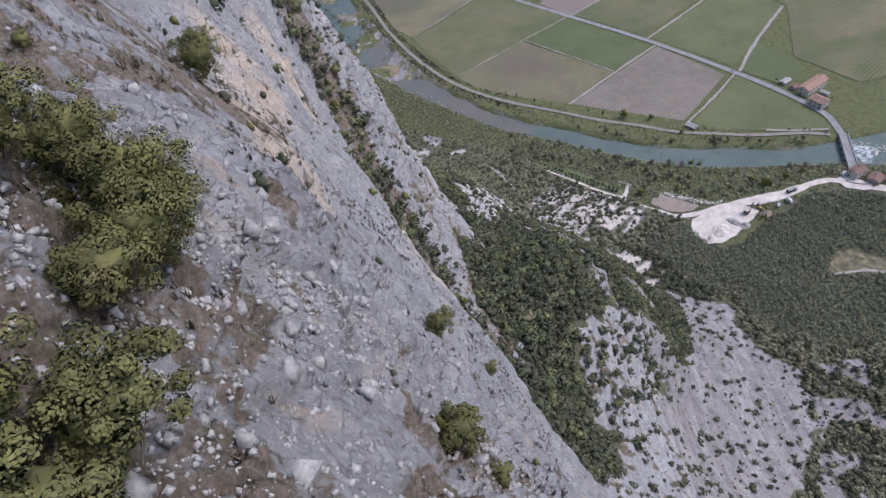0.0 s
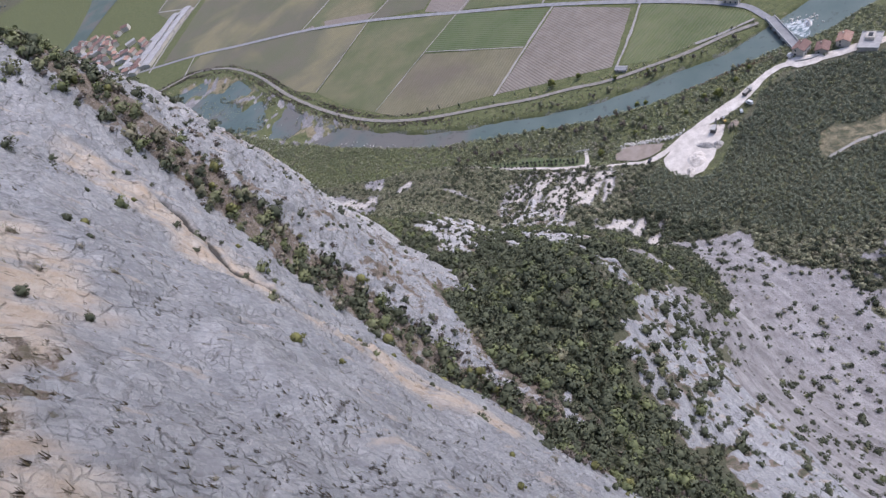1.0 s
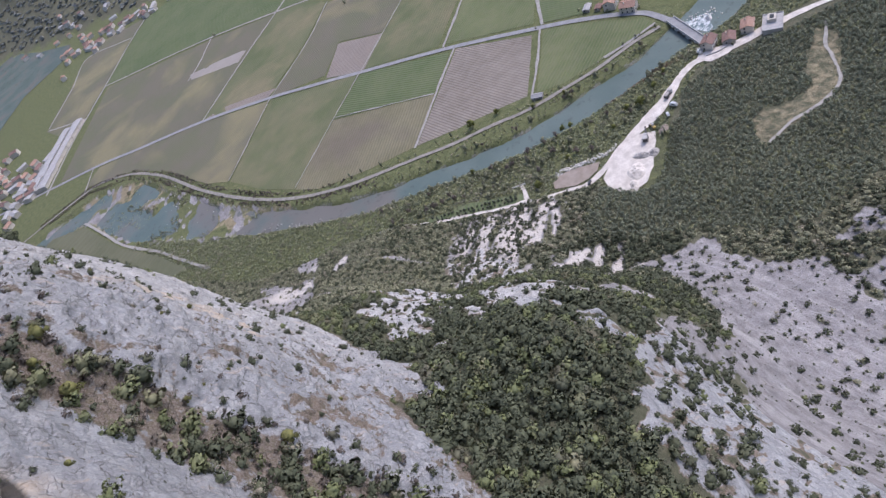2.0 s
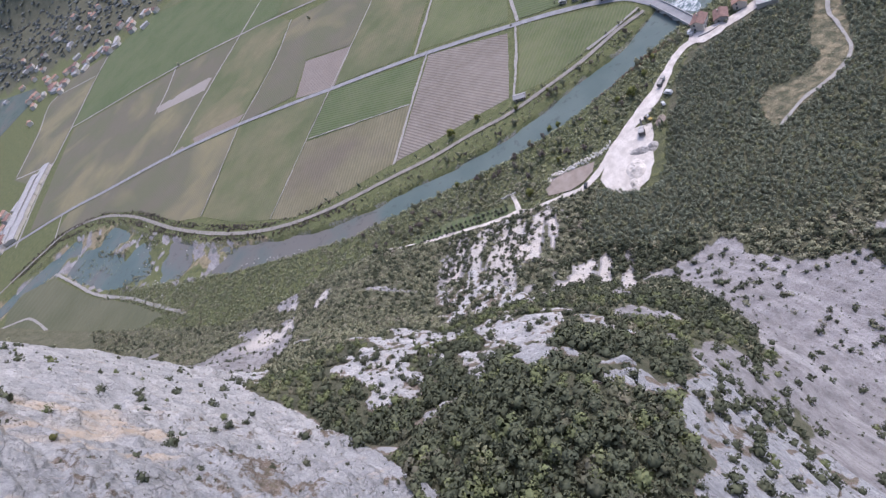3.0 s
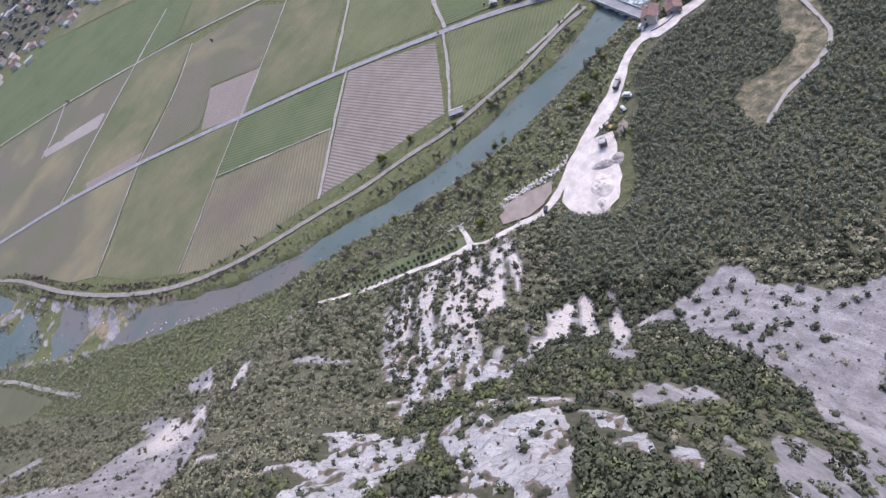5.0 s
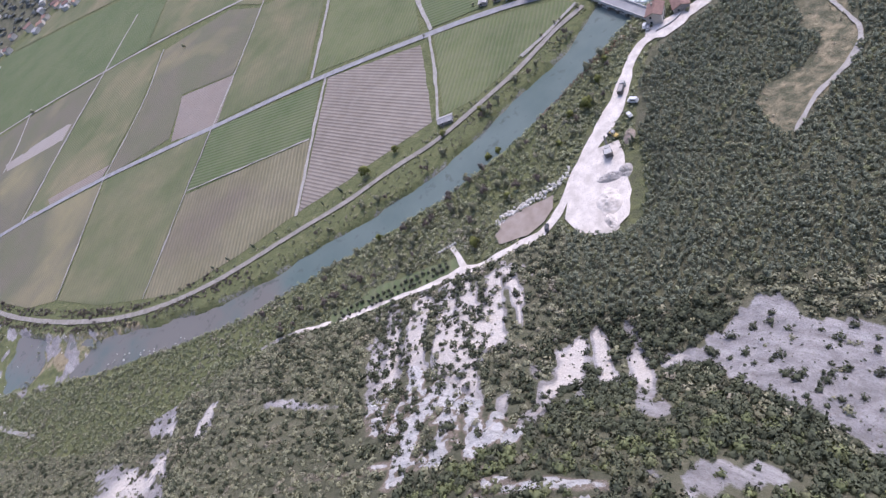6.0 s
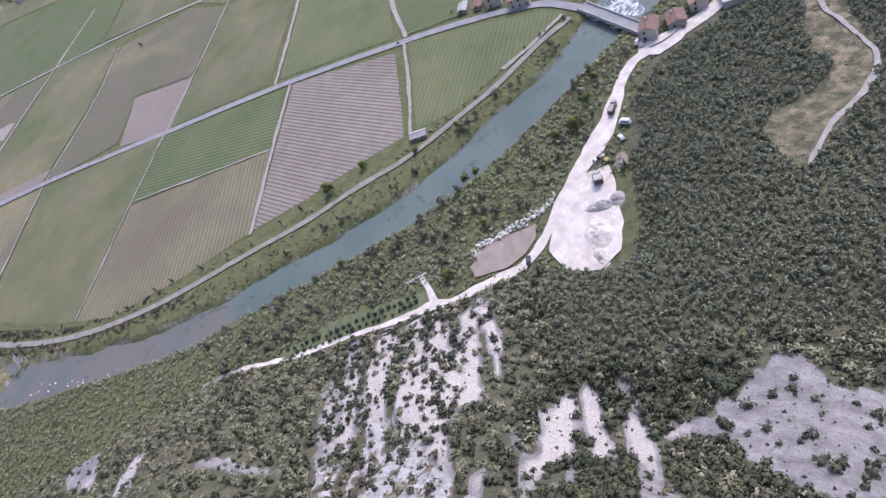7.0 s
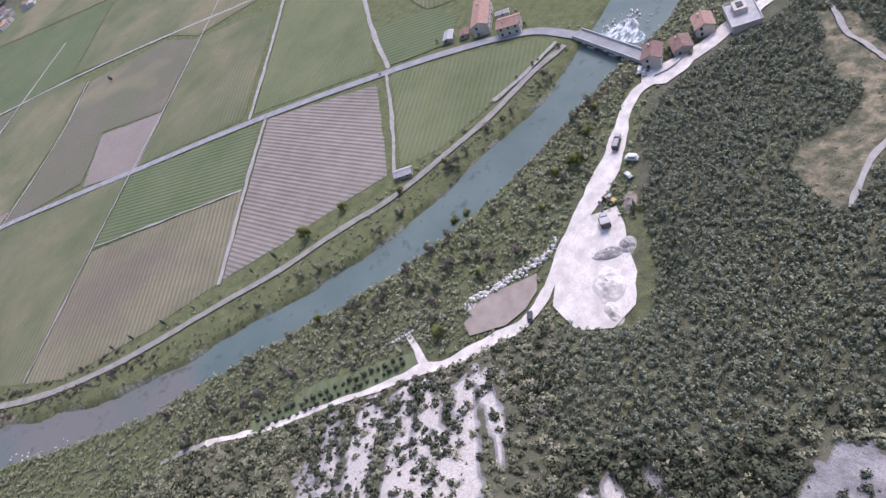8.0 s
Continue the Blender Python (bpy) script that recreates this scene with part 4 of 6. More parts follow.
def spread(name, label, category, xs, ys, size, shapes, material, tint, sink=0.15, group="", stretch=None):
    """Joins many crowns, one at each place, into one mesh of loose growth."""
    rng = np.random.default_rng(len(xs))
    z = standing(np.asarray(xs, float), np.asarray(ys, float))
    pick = rng.integers(0, len(shapes), len(xs))
    turn = rng.uniform(0, 2 * np.pi, len(xs))
    high = rng.uniform(0.8, 1.2, len(xs)) if stretch is None else stretch
    verts, faces, colour, normals, start = [], [], [], [], 0
    for n in range(len(xs)):
        v, f, out = shapes[pick[n]]
        cs, sn = np.cos(turn[n]), np.sin(turn[n])
        normals.append(np.stack([out[:, 0] * cs - out[:, 1] * sn, out[:, 0] * sn + out[:, 1] * cs, out[:, 2]], -1))
        c, s = np.cos(turn[n]) * size[n], np.sin(turn[n]) * size[n]
        p = np.empty_like(v)
        p[:, 0] = v[:, 0] * c - v[:, 1] * s + xs[n]
        p[:, 1] = v[:, 0] * s + v[:, 1] * c + ys[n]
        p[:, 2] = (v[:, 2] - sink) * size[n] * high[n] + z[n]
        verts.append(p)
        faces.append(f + start)
        start += len(v)
        colour.append(np.full((len(v), 3), tint[n]))
    me = mesh_of(name, np.concatenate(verts), np.concatenate(faces), material)
    paint(me, "tint", np.concatenate(colour))
    soften(me, np.concatenate(normals))
    return tagged(new(name, me), label, category, group, "stuff")


def jittered(rng, x0, x1, y0, y1, gap):
    xs, ys = np.meshgrid(np.arange(x0, x1, gap), np.arange(y0, y1, gap))
    xs, ys = xs.ravel(), ys.ravel()
    return xs + rng.uniform(-0.48, 0.48, len(xs)) * gap, ys + rng.uniform(-0.48, 0.48, len(ys)) * gap


def off_roads(x, y, extra=1.0):
    ok = np.ones(len(x), bool)
    for line in ([(a, b, w / 2) for a, b, w in RIGHT], [(a, b, 2.0) for a, b in DIKE], [(a, b, 2.8) for a, b in MAIN]):
        far, wide = from_line(x, y, np.array(line, float))
        ok &= far > wide + extra
    for name in ("gravel_yard", "brown_pad", "white_forecourt"):
        ring = np.array([(v.co.x, v.co.y) for v in bpy.data.objects[name].data.vertices])
        ok &= ~within(x, y, ring)
    return ok


grow = np.random.default_rng(5)
SCRUB = [crown_shape(grow, 90, 0.18, 12, 0.6, 0, 0.30, 1, 3) for _ in range(6)]
NEAR_WOOD = [crown_shape(grow, 260, 0.12, 18, 0.80, 0, 0.36, 2, 3) for _ in range(6)]
WOOD = [crown_shape(grow, 100, 0.18, 12, 0.78, 0, 0.34, 1, 3) for _ in range(6)]
PINE = [crown_shape(grow, 78, 0.19, 9, 1.05, 0.18, 0.34, 1, 3) for _ in range(8)]
SPRIG = [crown_shape(grow, 84, 0.18, 12, 0.75, 0, 0.24, 1, 3) for _ in range(5)]
TINY = [crown_shape(grow, 22, 0.34, 5, 0.6, 0, 0.3, 1, 3) for _ in range(5)]

LEAF_FRESH = leaf_material("fresh_scrub_leaves", (0.105, 0.125, 0.065), (0.25, 0.278, 0.125), (0.28, 0.24, 0.195))
LEAF_BARE = leaf_material("bare_brown_twigs", (0.105, 0.088, 0.075), (0.17, 0.145, 0.125), (0.20, 0.17, 0.15))
LEAF_THICKET = leaf_material("riverside_leaves", (0.24, 0.258, 0.16), (0.355, 0.375, 0.225), (0.36, 0.325, 0.265))
# scrub on the slopes
x, y = jittered(grow, -150, 205, 25, 640, 2.25)
keep = (inside(x, y) > 1.5) & ((y > 66) | (x > 14)) & off_roads(x, y, 0.8) & ~(within(x, y, FOREST))
x, y = x[keep], y[keep]
open_stone = np.maximum.reduce([bareness(x + a, y + b) for a, b in ((0, 0), (1.3, 0), (-1.3, 0), (0, 1.3), (0, -1.3))])
ravine = np.maximum.reduce([np.minimum(1, 2.5 * blob(x, y, 22, 136, 50, 80)), np.minimum(1, 1.6 * blob(x, y, 96, 222, 40, 40)), np.minimum(1, 2.0 * blob(x, y, 96, 180, 22, 34, 10))])
face = (rockface(x, y, mountain(x, y)) > 0.4) & (y < 300)
cleft = (x + 32) * 0.832 + (y - 128) * 0.555
cleft = (cleft > -0.5) & (cleft < 8.5) & (y > 62) & (x < 30)
sparse = (open_stone > 0.5) | face & ~cleft
bushy = frayed(x, y, BUSHY, 2.5)
streaks = within(x, y, STREAKS)
thin = 0.18 + 0.22 * smooth(0.2 + layered(x, y, 16, 3, 110)) + 0.34 * bushy + 0.24 * streaks + 0.25 * within(x, y, OPEN)
odds = np.where(sparse, thin, np.where(ravine > 0.3, 1.2, 1.0)) * (0.9 + 0.25 * grain(x, y, 11, 101))
odds = np.where(cleft, 1.2, np.where(face, 0.05 + 0.13 * (y > 100), odds))
keep = grow.uniform(size=len(x)) < odds
x, y, open_stone, ravine, sparse, bushy = x[keep], y[keep], open_stone[keep], ravine[keep], sparse[keep], (bushy | streaks)[keep]
size = np.where(sparse, 0.55 + (1.6 + 0.35 * bushy) * grow.uniform(size=len(x)) ** (1.5 - 0.5 * bushy), 1.0 + 1.45 * grow.uniform(size=len(x)) ** 0.9 + 1.1 * ravine * grow.uniform(size=len(x)))
west = smooth((45 - x) / 40) * smooth((y - 215) / 40)
size = size * (1 - 0.22 * west)
tint = np.clip(0.45 + 0.30 * grain(x, y, 16, 102) + grow.normal(0, 0.17, len(x)), 0, 1)
dark = (ravine > 0.25) & (grow.uniform(size=len(x)) < 0.72) | (grow.uniform(size=len(x)) < 0.40 - 0.15 * west) | sparse & (grow.uniform(size=len(x)) < 0.70)
close = dark & ((ravine > 0.25) | (x < 60)) & (y < 232)
spread("ravine_scrub", "dark evergreen oak scrub filling the ravine", "scrub", x[close], y[close], size[close], NEAR_WOOD, LEAF_OAK, np.clip(tint[close] * 0.7 + 0.3 * (grow.uniform(size=close.sum()) < 0.12), 0, 1))
dark &= ~close
spread("scrub", "dark evergreen scrub crowding the stony slope", "scrub", x[dark], y[dark], size[dark], WOOD, LEAF_OAK, tint[dark] * 0.85)
pale = ~dark & ~close
near = pale & (y < 232) & (x < 95)
spread("ravine_scrub", "fresh green and grey-brown scrub filling the ravine", "scrub", x[near], y[near], size[near], NEAR_WOOD, LEAF_FRESH, tint[near])
pale &= ~near
spread("scrub", "olive and grey-brown spring scrub on the slope", "scrub", x[pale], y[pale], size[pale], SCRUB, LEAF_SPRING, tint[pale])

# tiny tussocks on the open stone
x, y = jittered(grow, -60, 150, 40, 420, 2.0)
open_ground = (bareness(x, y) > 0.5) | (rockface(x, y, mountain(x, y)) > 0.5) & (y > 110) & (y < 300)
keep = open_ground & (inside(x, y) > 2) & off_roads(x, y, 1.0) & (grow.uniform(size=len(x)) < 0.42 + 0.3 * grain(x, y, 12, 117))
x, y = x[keep], y[keep]
spread("tussocks", "tiny dark tussocks scattered over the stones", "tussocks", x, y, 0.12 + 0.42 * grow.uniform(size=len(x)) ** 2, TINY, LEAF_OAK, np.clip(grow.normal(0.5, 0.25, len(x)), 0, 1))

# brown and dark scrub packed into the cleft
x, y = jittered(grow, -62, 30, 58, 190, 1.2)
cleft = (x + 32) * 0.832 + (y - 128) * 0.555
keep = (cleft > -0.5) & (cleft < 15) & (mountain(x, y) > 150) & (grow.uniform(size=len(x)) < (0.62 + 0.5 * grain(x, y, 8, 115)) * np.interp(cleft, (7, 15), (1, 0.15)))
x, y = x[keep], y[keep]
dark = grow.uniform(size=len(x)) < 0.45
size = 0.4 + 1.1 * grow.uniform(size=len(x)) ** 1.5
spread("cleft_scrub", "dark evergreen scrub in the cleft between the rock ribs", "scrub", x[dark], y[dark], size[dark], WOOD, LEAF_OAK, np.clip(grow.normal(0.35, 0.2, dark.sum()), 0, 1))
spread("cleft_scrub", "leafless grey-brown scrub in the cleft", "scrub", x[~dark], y[~dark], size[~dark], SCRUB, LEAF_BARE, np.clip(grow.normal(0.5, 0.2, (~dark).sum()), 0, 1))

# pine wood
x, y = jittered(grow, 100, 345, 148, 306, 1.8)
keep = within(x, y, FOREST) & ~within(x, y, CLEARING) & (grow.uniform(size=len(x)) < 0.93) & off_roads(x, y, 1.5)
x, y = x[keep], y[keep]
tint = np.clip(0.30 + 0.15 * grain(x, y, 22, 103) + grow.normal(0, 0.13, len(x)), 0, 1)
tint = np.where(grow.uniform(size=len(x)) < 0.07, grow.uniform(0.75, 1, len(x)), tint)
spread("pine_wood", "dense dark green pine wood on the fan", "forest", x, y, 0.85 + 1.0 * grow.uniform(size=len(x)) ** 0.8, PINE, LEAF_PINE, tint)
x, y = jittered(grow, 200, 300, 210, 264, 3.0)
keep = within(x, y, CLEARING) & (grow.uniform(size=len(x)) < 0.22)
spread("clearing_shrubs", "low dry shrubs in the clearing", "shrubs", x[keep], y[keep], grow.uniform(0.4, 0.9, keep.sum()), SCRUB, LEAF_SPRING, grow.uniform(0.4, 1, keep.sum()))

# thicket between the river and the white road, and along both banks
x, y = jittered(grow, -150, 330, 285, 640, 2.25)
far, wide = from_line(x, y, RIVER)
track = np.interp(x, [p[0] for p in RIGHT][::-1], [p[1] for p in RIGHT][::-1])
near_side = (y < np.interp(x, RIVER[::-1, 0], RIVER[::-1, 1])) & (far > wide + 1.2) & (inside(x, y) < -1.0)
olive_strip = np.array([(112, 328, 5.5), (85, 352, 6.0), (62, 370, 5.0)], float)
of, ow = from_line(x, y, olive_strip)
keep = near_side & off_roads(x, y, 1.0) & (of > ow) & (grow.uniform(size=len(x)) < 0.92 + 0.2 * grain(x, y, 15, 104))
keep &= ~within(x, y, np.array(FIELDS[16][2], float))
x, y = x[keep], y[keep]
tint = np.clip(0.52 + 0.35 * grain(x, y, 18, 105) + grow.normal(0, 0.18, len(x)), 0, 1)
spread("thicket", "grey-brown and fresh green riverside thicket", "thicket", x, y, 1.0 + 1.2 * grow.uniform(size=len(x)) ** 1.4, SPRIG + SCRUB[:2], LEAF_THICKET, tint, 0.2, "", grow.uniform(0.55, 1.0, len(x)))
x, y = jittered(grow, -220, 290, 340, 860, 2.6)
far, wide = from_line(x, y, RIVER)
df, _ = from_line(x, y, np.array([(a, b, 0) for a, b in DIKE], float))
keep = (far > wide + 0.8) & ((far < wide + 13) | (df < 7)) & (df > 2.4) & (inside(x, y) < -3) & off_roads(x, y, 0.8)
keep &= (y > np.interp(x, RIVER[::-1, 0], RIVER[::-1, 1])) & (grow.uniform(size=len(x)) < 0.55 + 0.4 * grain(x, y, 12, 106))
x, y = x[keep], y[keep]
tint = np.clip(0.50 + 0.3 * grain(x, y, 18, 107) + grow.normal(0, 0.2, len(x)), 0, 1)
spread("bank_bushes", "green and brown bushes along the dike bank", "bushes", x, y, grow.uniform(0.5, 1.35, len(x)), SPRIG + SCRUB[:2], LEAF_SPRING, tint)
# leafless hedge on the field side of the dike, and dry reeds on the bank above the bridge
x, y = jittered(grow, -240, 60, 440, 850, 2.6)
df, _ = from_line(x, y, np.array([(a, b, 0) for a, b in DIKE], float))
far, wide = from_line(x, y, RIVER)
keep = (df > 2.6) & (df < 8.5) & (far > wide + 3) & (grow.uniform(size=len(x)) < 0.62 + 0.5 * grain(x, y, 20, 120)) & (x < np.interp(y, (440, 520), (60, 40)))
x, y = x[keep], y[keep]
spread("dike_hedge", "leafless purplish-brown bushes along the dike", "hedge", x, y, grow.uniform(0.9, 2.0, len(x)), SCRUB, LEAF_BARE, np.clip(grow.normal(0.5, 0.25, len(x)), 0, 1))
x, y = jittered(grow, 185, 265, 318, 352, 1.3)
far, wide = from_line(x, y, np.array([(200, 340, 2.0), (219, 337, 3.2), (240, 331, 3.2), (256, 325, 2.0)], float))
keep = (far < wide) & (grow.uniform(size=len(x)) < 0.8)
LEAF_REED = leaf_material("dry_reeds", (0.22, 0.14, 0.095), (0.33, 0.22, 0.15), (0.28, 0.22, 0.15))
spread("reed_bed", "dry rust-brown reeds along the river bank", "reeds", x[keep], y[keep], grow.uniform(0.5, 1.0, keep.sum()), SCRUB, LEAF_REED, grow.uniform(0.2, 0.8, keep.sum()))
# islets in the broad shallow bend
x, y = jittered(grow, -220, 20, 470, 850, 3.6)
far, wide = from_line(x, y, RIVER)
keep = (far < wide + 3) & (grain(x, y, 26, 108) + 0.5 * grain(x, y, 9, 109) > 0.22) & (y > 530)
x, y = x[keep], y[keep]
spread("islet_reeds", "green reeds and willow bushes in the shallow bend", "reeds", x, y, grow.uniform(0.8, 2.0, len(x)), SPRIG, LEAF_SPRING, np.clip(grow.normal(0.45, 0.2, len(x)), 0, 1), sink=-0.1)
# far woods, with the distance haze put into their pale bluish leaf colour
LEAF_FAR = leaf_material("haze_tinted_woods", (0.165, 0.18, 0.17), (0.21, 0.22, 0.205), (0.22, 0.21, 0.20))
x, y = jittered(grow, -1100, 1200, 1200, 2300, 15)
keep = (far_hills(x, y) > 3) & (grow.uniform(size=len(x)) < 0.7)
x, y = x[keep], y[keep]
spread("far_woods", "haze-tinted dark woods on the far hillside", "forest", x, y, grow.uniform(5, 9.5, len(x)), [crown_shape(grow, 14, 0.36, 4, 0.45, 0, 0.5, 1, 3) for _ in range(3)], LEAF_FAR, grow.uniform(0, 0.8, len(x)))


# ---- single shrubs on the cliff ---------------------------------------------------
def tube(bm, path, radii, sides=6):
    """A tapered branch along a list of places."""
    rings = []
    for n, p in enumerate(path):
        way = (path[min(n + 1, len(path) - 1)] - path[max(n - 1, 0)]).normalized()
        side = way.orthogonal().normalized()
        up = way.cross(side)
        rings.append([bm.verts.new(p + (side * math.cos(a) + up * math.sin(a)) * radii[n]) for a in np.linspace(0, 2 * math.pi, sides, endpoint=False)])
    for a, b in zip(rings, rings[1:]):
        for n in range(sides):
            bm.faces.new((a[n], a[(n + 1) % sides], b[(n + 1) % sides], b[n]))
    bm.faces.new(rings[-1])


def branches(rng, count, length, thick):
    bm = bmesh.new()
    for _ in range(count):
        way = Vector((rng.normal() * 0.7, rng.normal() * 0.7, 1.0)).normalized()
        path, p = [Vector((0, 0, -0.3))], Vector((0, 0, 0))
        for _ in range(5):
            path.append(p.copy())
            way = (way + Vector(rng.normal(size=3) * 0.35)).normalized()
            p = p + way * length / 5
        tube(bm, path, [thick * (1 - 0.85 * n / 5) for n in range(6)], 5)
    return bm


def shrub(name, label, radius, leaves, leaf, material, seed, m, tall=0.9, lumps=10, group="", dry=0.45, core=0.5):
    """A bush of stems and leaf clumps on a rocky stance."""
    rng = np.random.default_rng(seed)
    ob = thing(name, label, "shrub", m, group)
    part("woody_stem", branches(rng, 9, radius * 1.25, 0.03 + 0.018 * radius), BARK, ob, "thin grey-brown stems")
    v, f, out = crown_shape(rng, leaves, leaf / radius, lumps, tall, 0, core, 6)
    me = mesh_of("crown", v * radius, f, material)
    soften(me, out)
    paint(me, "tint", np.clip(dry + 0.3 * layered(v[:, 0] * 3, v[:, 2] * 3 + 2 * v[:, 1], 1.0, 2, seed), 0, 1)[:, None] * np.ones(3))
    crown = new("crown", me)
    crown.parent = ob
    return ob


def on_cliff(x, y, sink=0.25):
    z = standing(np.array([x], float), np.array([y], float))[0]
    return Matrix.Translation((x, y, z - sink))


BIG = [(-13.5, 18.5, 3.3, 24000, 1), (-15.8, 20.5, 2.6, 12000, 2), (-15.2, 16.5, 2.5, 12000, 12), (-11.9, 15.4, 2.5, 14000, 9), (-11.3, 12.6, 1.9, 8000, 13), (-9.3, 7.6, 2.2, 14000, 3), (-9.5, 4.8, 2.2, 14000, 4), (-10.4, 6.4, 1.9, 9000, 14),
       (-3.0, 16.8, 1.9, 10000, 5), (-2.4, 18.9, 1.1, 4500, 15), (-0.6, 14.6, 0.9, 3000, 6), (-4.8, 33.0, 1.9, 7000, 7), (-26.0, 60.5, 2.6, 7000, 8), (-22.5, 50.0, 3.0, 9000, 10), (-0.4, 33.5, 1.0, 2500, 11)]
for bx, by, radius, leaves, seed in BIG:
    shrub("box_shrub", "olive-green box shrub rooted in broken limestone", radius, int(leaves * 1.25), 0.056, LEAF_BOX, seed, Matrix.Translation((0.38 * radius, -0.1 * radius, 0.1 * radius)) @ on_cliff(bx, by, 0.4), 0.8, int(20 + 22 * radius), "shrubs on the cliff", 0.42, 0.36)

kinds = [shrub("cliff_shrub", "small dark evergreen shrub clinging to the rock face", 1.0, 560, 0.11, LEAF_OAK, 40, on_cliff(-17, 88), 0.9, 9, "shrubs on the cliff", 0.3),
         shrub("cliff_shrub", "small olive shrub clinging to the rock face", 1.0, 520, 0.105, LEAF_BOX, 41, on_cliff(-14, 70), 0.8, 8, "shrubs on the cliff", 0.4),
         shrub("cliff_shrub", "bare grey-brown shrub on the rock face", 1.0, 420, 0.06, LEAF_SPRING, 42, on_cliff(-25, 122), 0.9, 8, "shrubs on the cliff", 0.85, 0.25)]
place = np.random.default_rng(77)
made = 0
for _ in range(2500):
    bx, by = place.uniform(-48, 12), place.uniform(14, 182)
    hz = float(mountain(bx, by))
    if hz < 176 or made >= 240:
        continue
    cleft = (bx + 32) * 0.832 + (by - 128) * 0.555
    gully = -1.5 < cleft < 9 and by > 60
    if not gully and place.uniform() > 0.30:
        continue
    size = place.uniform(0.7, 1.9) if gully else place.uniform(0.25, 0.75)
    m = Matrix.Translation((0.3 * size, 0, 0)) @ on_cliff(bx, by, 0.15) @ Matrix.Rotation(place.uniform(0, 6.28), 4, "Z") @ Matrix.Rotation(0.35, 4, "Y")
    ob = copy_thing(kinds[place.integers(0, 3)], m)
    ob.scale = (size, size, size * place.uniform(0.8, 1.1))
    made += 1


# ---- loose stones and dry grass on the crest ----------------------------------------
def stone_shape(rng):
    v, f = cube_ball(2)
    v = np.clip(v, -0.72, 0.72) * rng.uniform(0.6, 1.15, 3)
    return v + rng.normal(0, 0.07, v.shape), f


def litter(name, label, category, count, box, size, shapes, material, seed, lowest=0.0, squash=1.0):
    rng = np.random.default_rng(seed)
    x, y = rng.uniform(box[0], box[1], count), rng.uniform(box[2], box[3], count)
    keep = (grain(x, y, 4.5, seed) + rng.uniform(-0.4, 0.6, count) > 0) & (mountain(x, y) > lowest)
    x, y = x[keep], y[keep]
    z = standing(x, y)
    verts, faces, start = [], [], 0
    for n in range(len(x)):
        v, f = shapes[n % len(shapes)]
        s = size[0] * (size[1] / size[0]) ** (rng.uniform() ** 2.2)
        turn = np.array(Euler(rng.uniform(0, 6.28, 3)).to_matrix())
        p = v @ turn.T * s * np.array((1, 1, squash))
        verts.append(p + (x[n], y[n], z[n] + 0.15 * s))
        faces.append(f + start)
        start += len(v)
    me = mesh_of(name, np.concatenate(verts), np.concatenate(faces), material)
    return tagged(new(name, me), label, category, "", "stuff")


stones = np.random.default_rng(9)
CHIPS = [(lambda v, f: (v * stones.uniform(0.5, 1.2, 3) + stones.normal(0, 0.16, v.shape), f))(*cube_ball(1)) for _ in range(12)]
pile = thing("stone_rubble", "angular pale limestone blocks strewn over brown soil", "rubble")
BLOCK_MESHES = [mesh_of("stone", v * 1.1, f, RUBBLE) for v, f in CHIPS]
strewn = np.random.default_rng(19)
sx, sy = strewn.uniform(-15, 0, 700), strewn.uniform(0, 27, 700)
ok = (mountain(sx, sy) > 268) & (grain(sx, sy, 4.0, 19) > -0.2)
sx, sy = sx[ok][:270], sy[ok][:270]
for n, (bx, by, bz) in enumerate(zip(sx, sy, standing(sx, sy))):
    stone = new("stone", BLOCK_MESHES[n % len(BLOCK_MESHES)])
    stone.parent = pile
    k = 0.14 + 0.5 * strewn.uniform() ** 2.5
    stone.matrix_basis = Matrix.LocRotScale((bx, by, bz + 0.12 * k), Euler(strewn.uniform(0, 6.28, 3)), (k, k, 0.8 * k))
litter("loose_gravel", "small angular limestone rubble on brown soil", "rubble", 16000, (-18, 3, -3, 23), (0.04, 0.24), CHIPS, RUBBLE, 16, 264)
litter("loose_stones", "angular pale limestone rubble on the crest", "rubble", 2200, (-36, -14.5, 18, 30), (0.06, 0.42), CHIPS, RUBBLE, 15, 240)


def tuft_shape(rng, blades=9):
    v, f = [], []
    for n in range(blades):
        a, lean = rng.uniform(0, 6.28), rng.uniform(0.2, 0.9)
        way = np.array((math.cos(a) * lean, math.sin(a) * lean, 1.0))
        side = np.array((-math.sin(a), math.cos(a), 0)) * 0.05
        root = rng.normal(0, 0.12, 3) * (1, 1, 0)
        v += [root - side, root + side, root + way * 0.8 + side * 0.3, root + way * 0.8 - side * 0.3]
        f.append([4 * n, 4 * n + 1, 4 * n + 2, 4 * n + 3])
    return np.array(v), np.array(f), np.tile((0.0, 0.0, 1.0), (len(v), 1))


TUFTS = [tuft_shape(stones) for _ in range(6)]


def tufts(count, box, lowest, seed, material, name, label):
    rng = np.random.default_rng(seed)
    x, y = rng.uniform(box[0], box[1], count), rng.uniform(box[2], box[3], count)
    keep = (grain(x, y, 5.0, seed) + rng.uniform(-0.5, 0.5, count) > 0.05) & (mountain(x, y) > lowest)
    x, y = x[keep], y[keep]
    me = spread(name, label, "dry grass", x, y, rng.uniform(0.2, 0.55, len(x)), TUFTS, material, rng.uniform(0, 1, len(x)), 0.05)
    return me


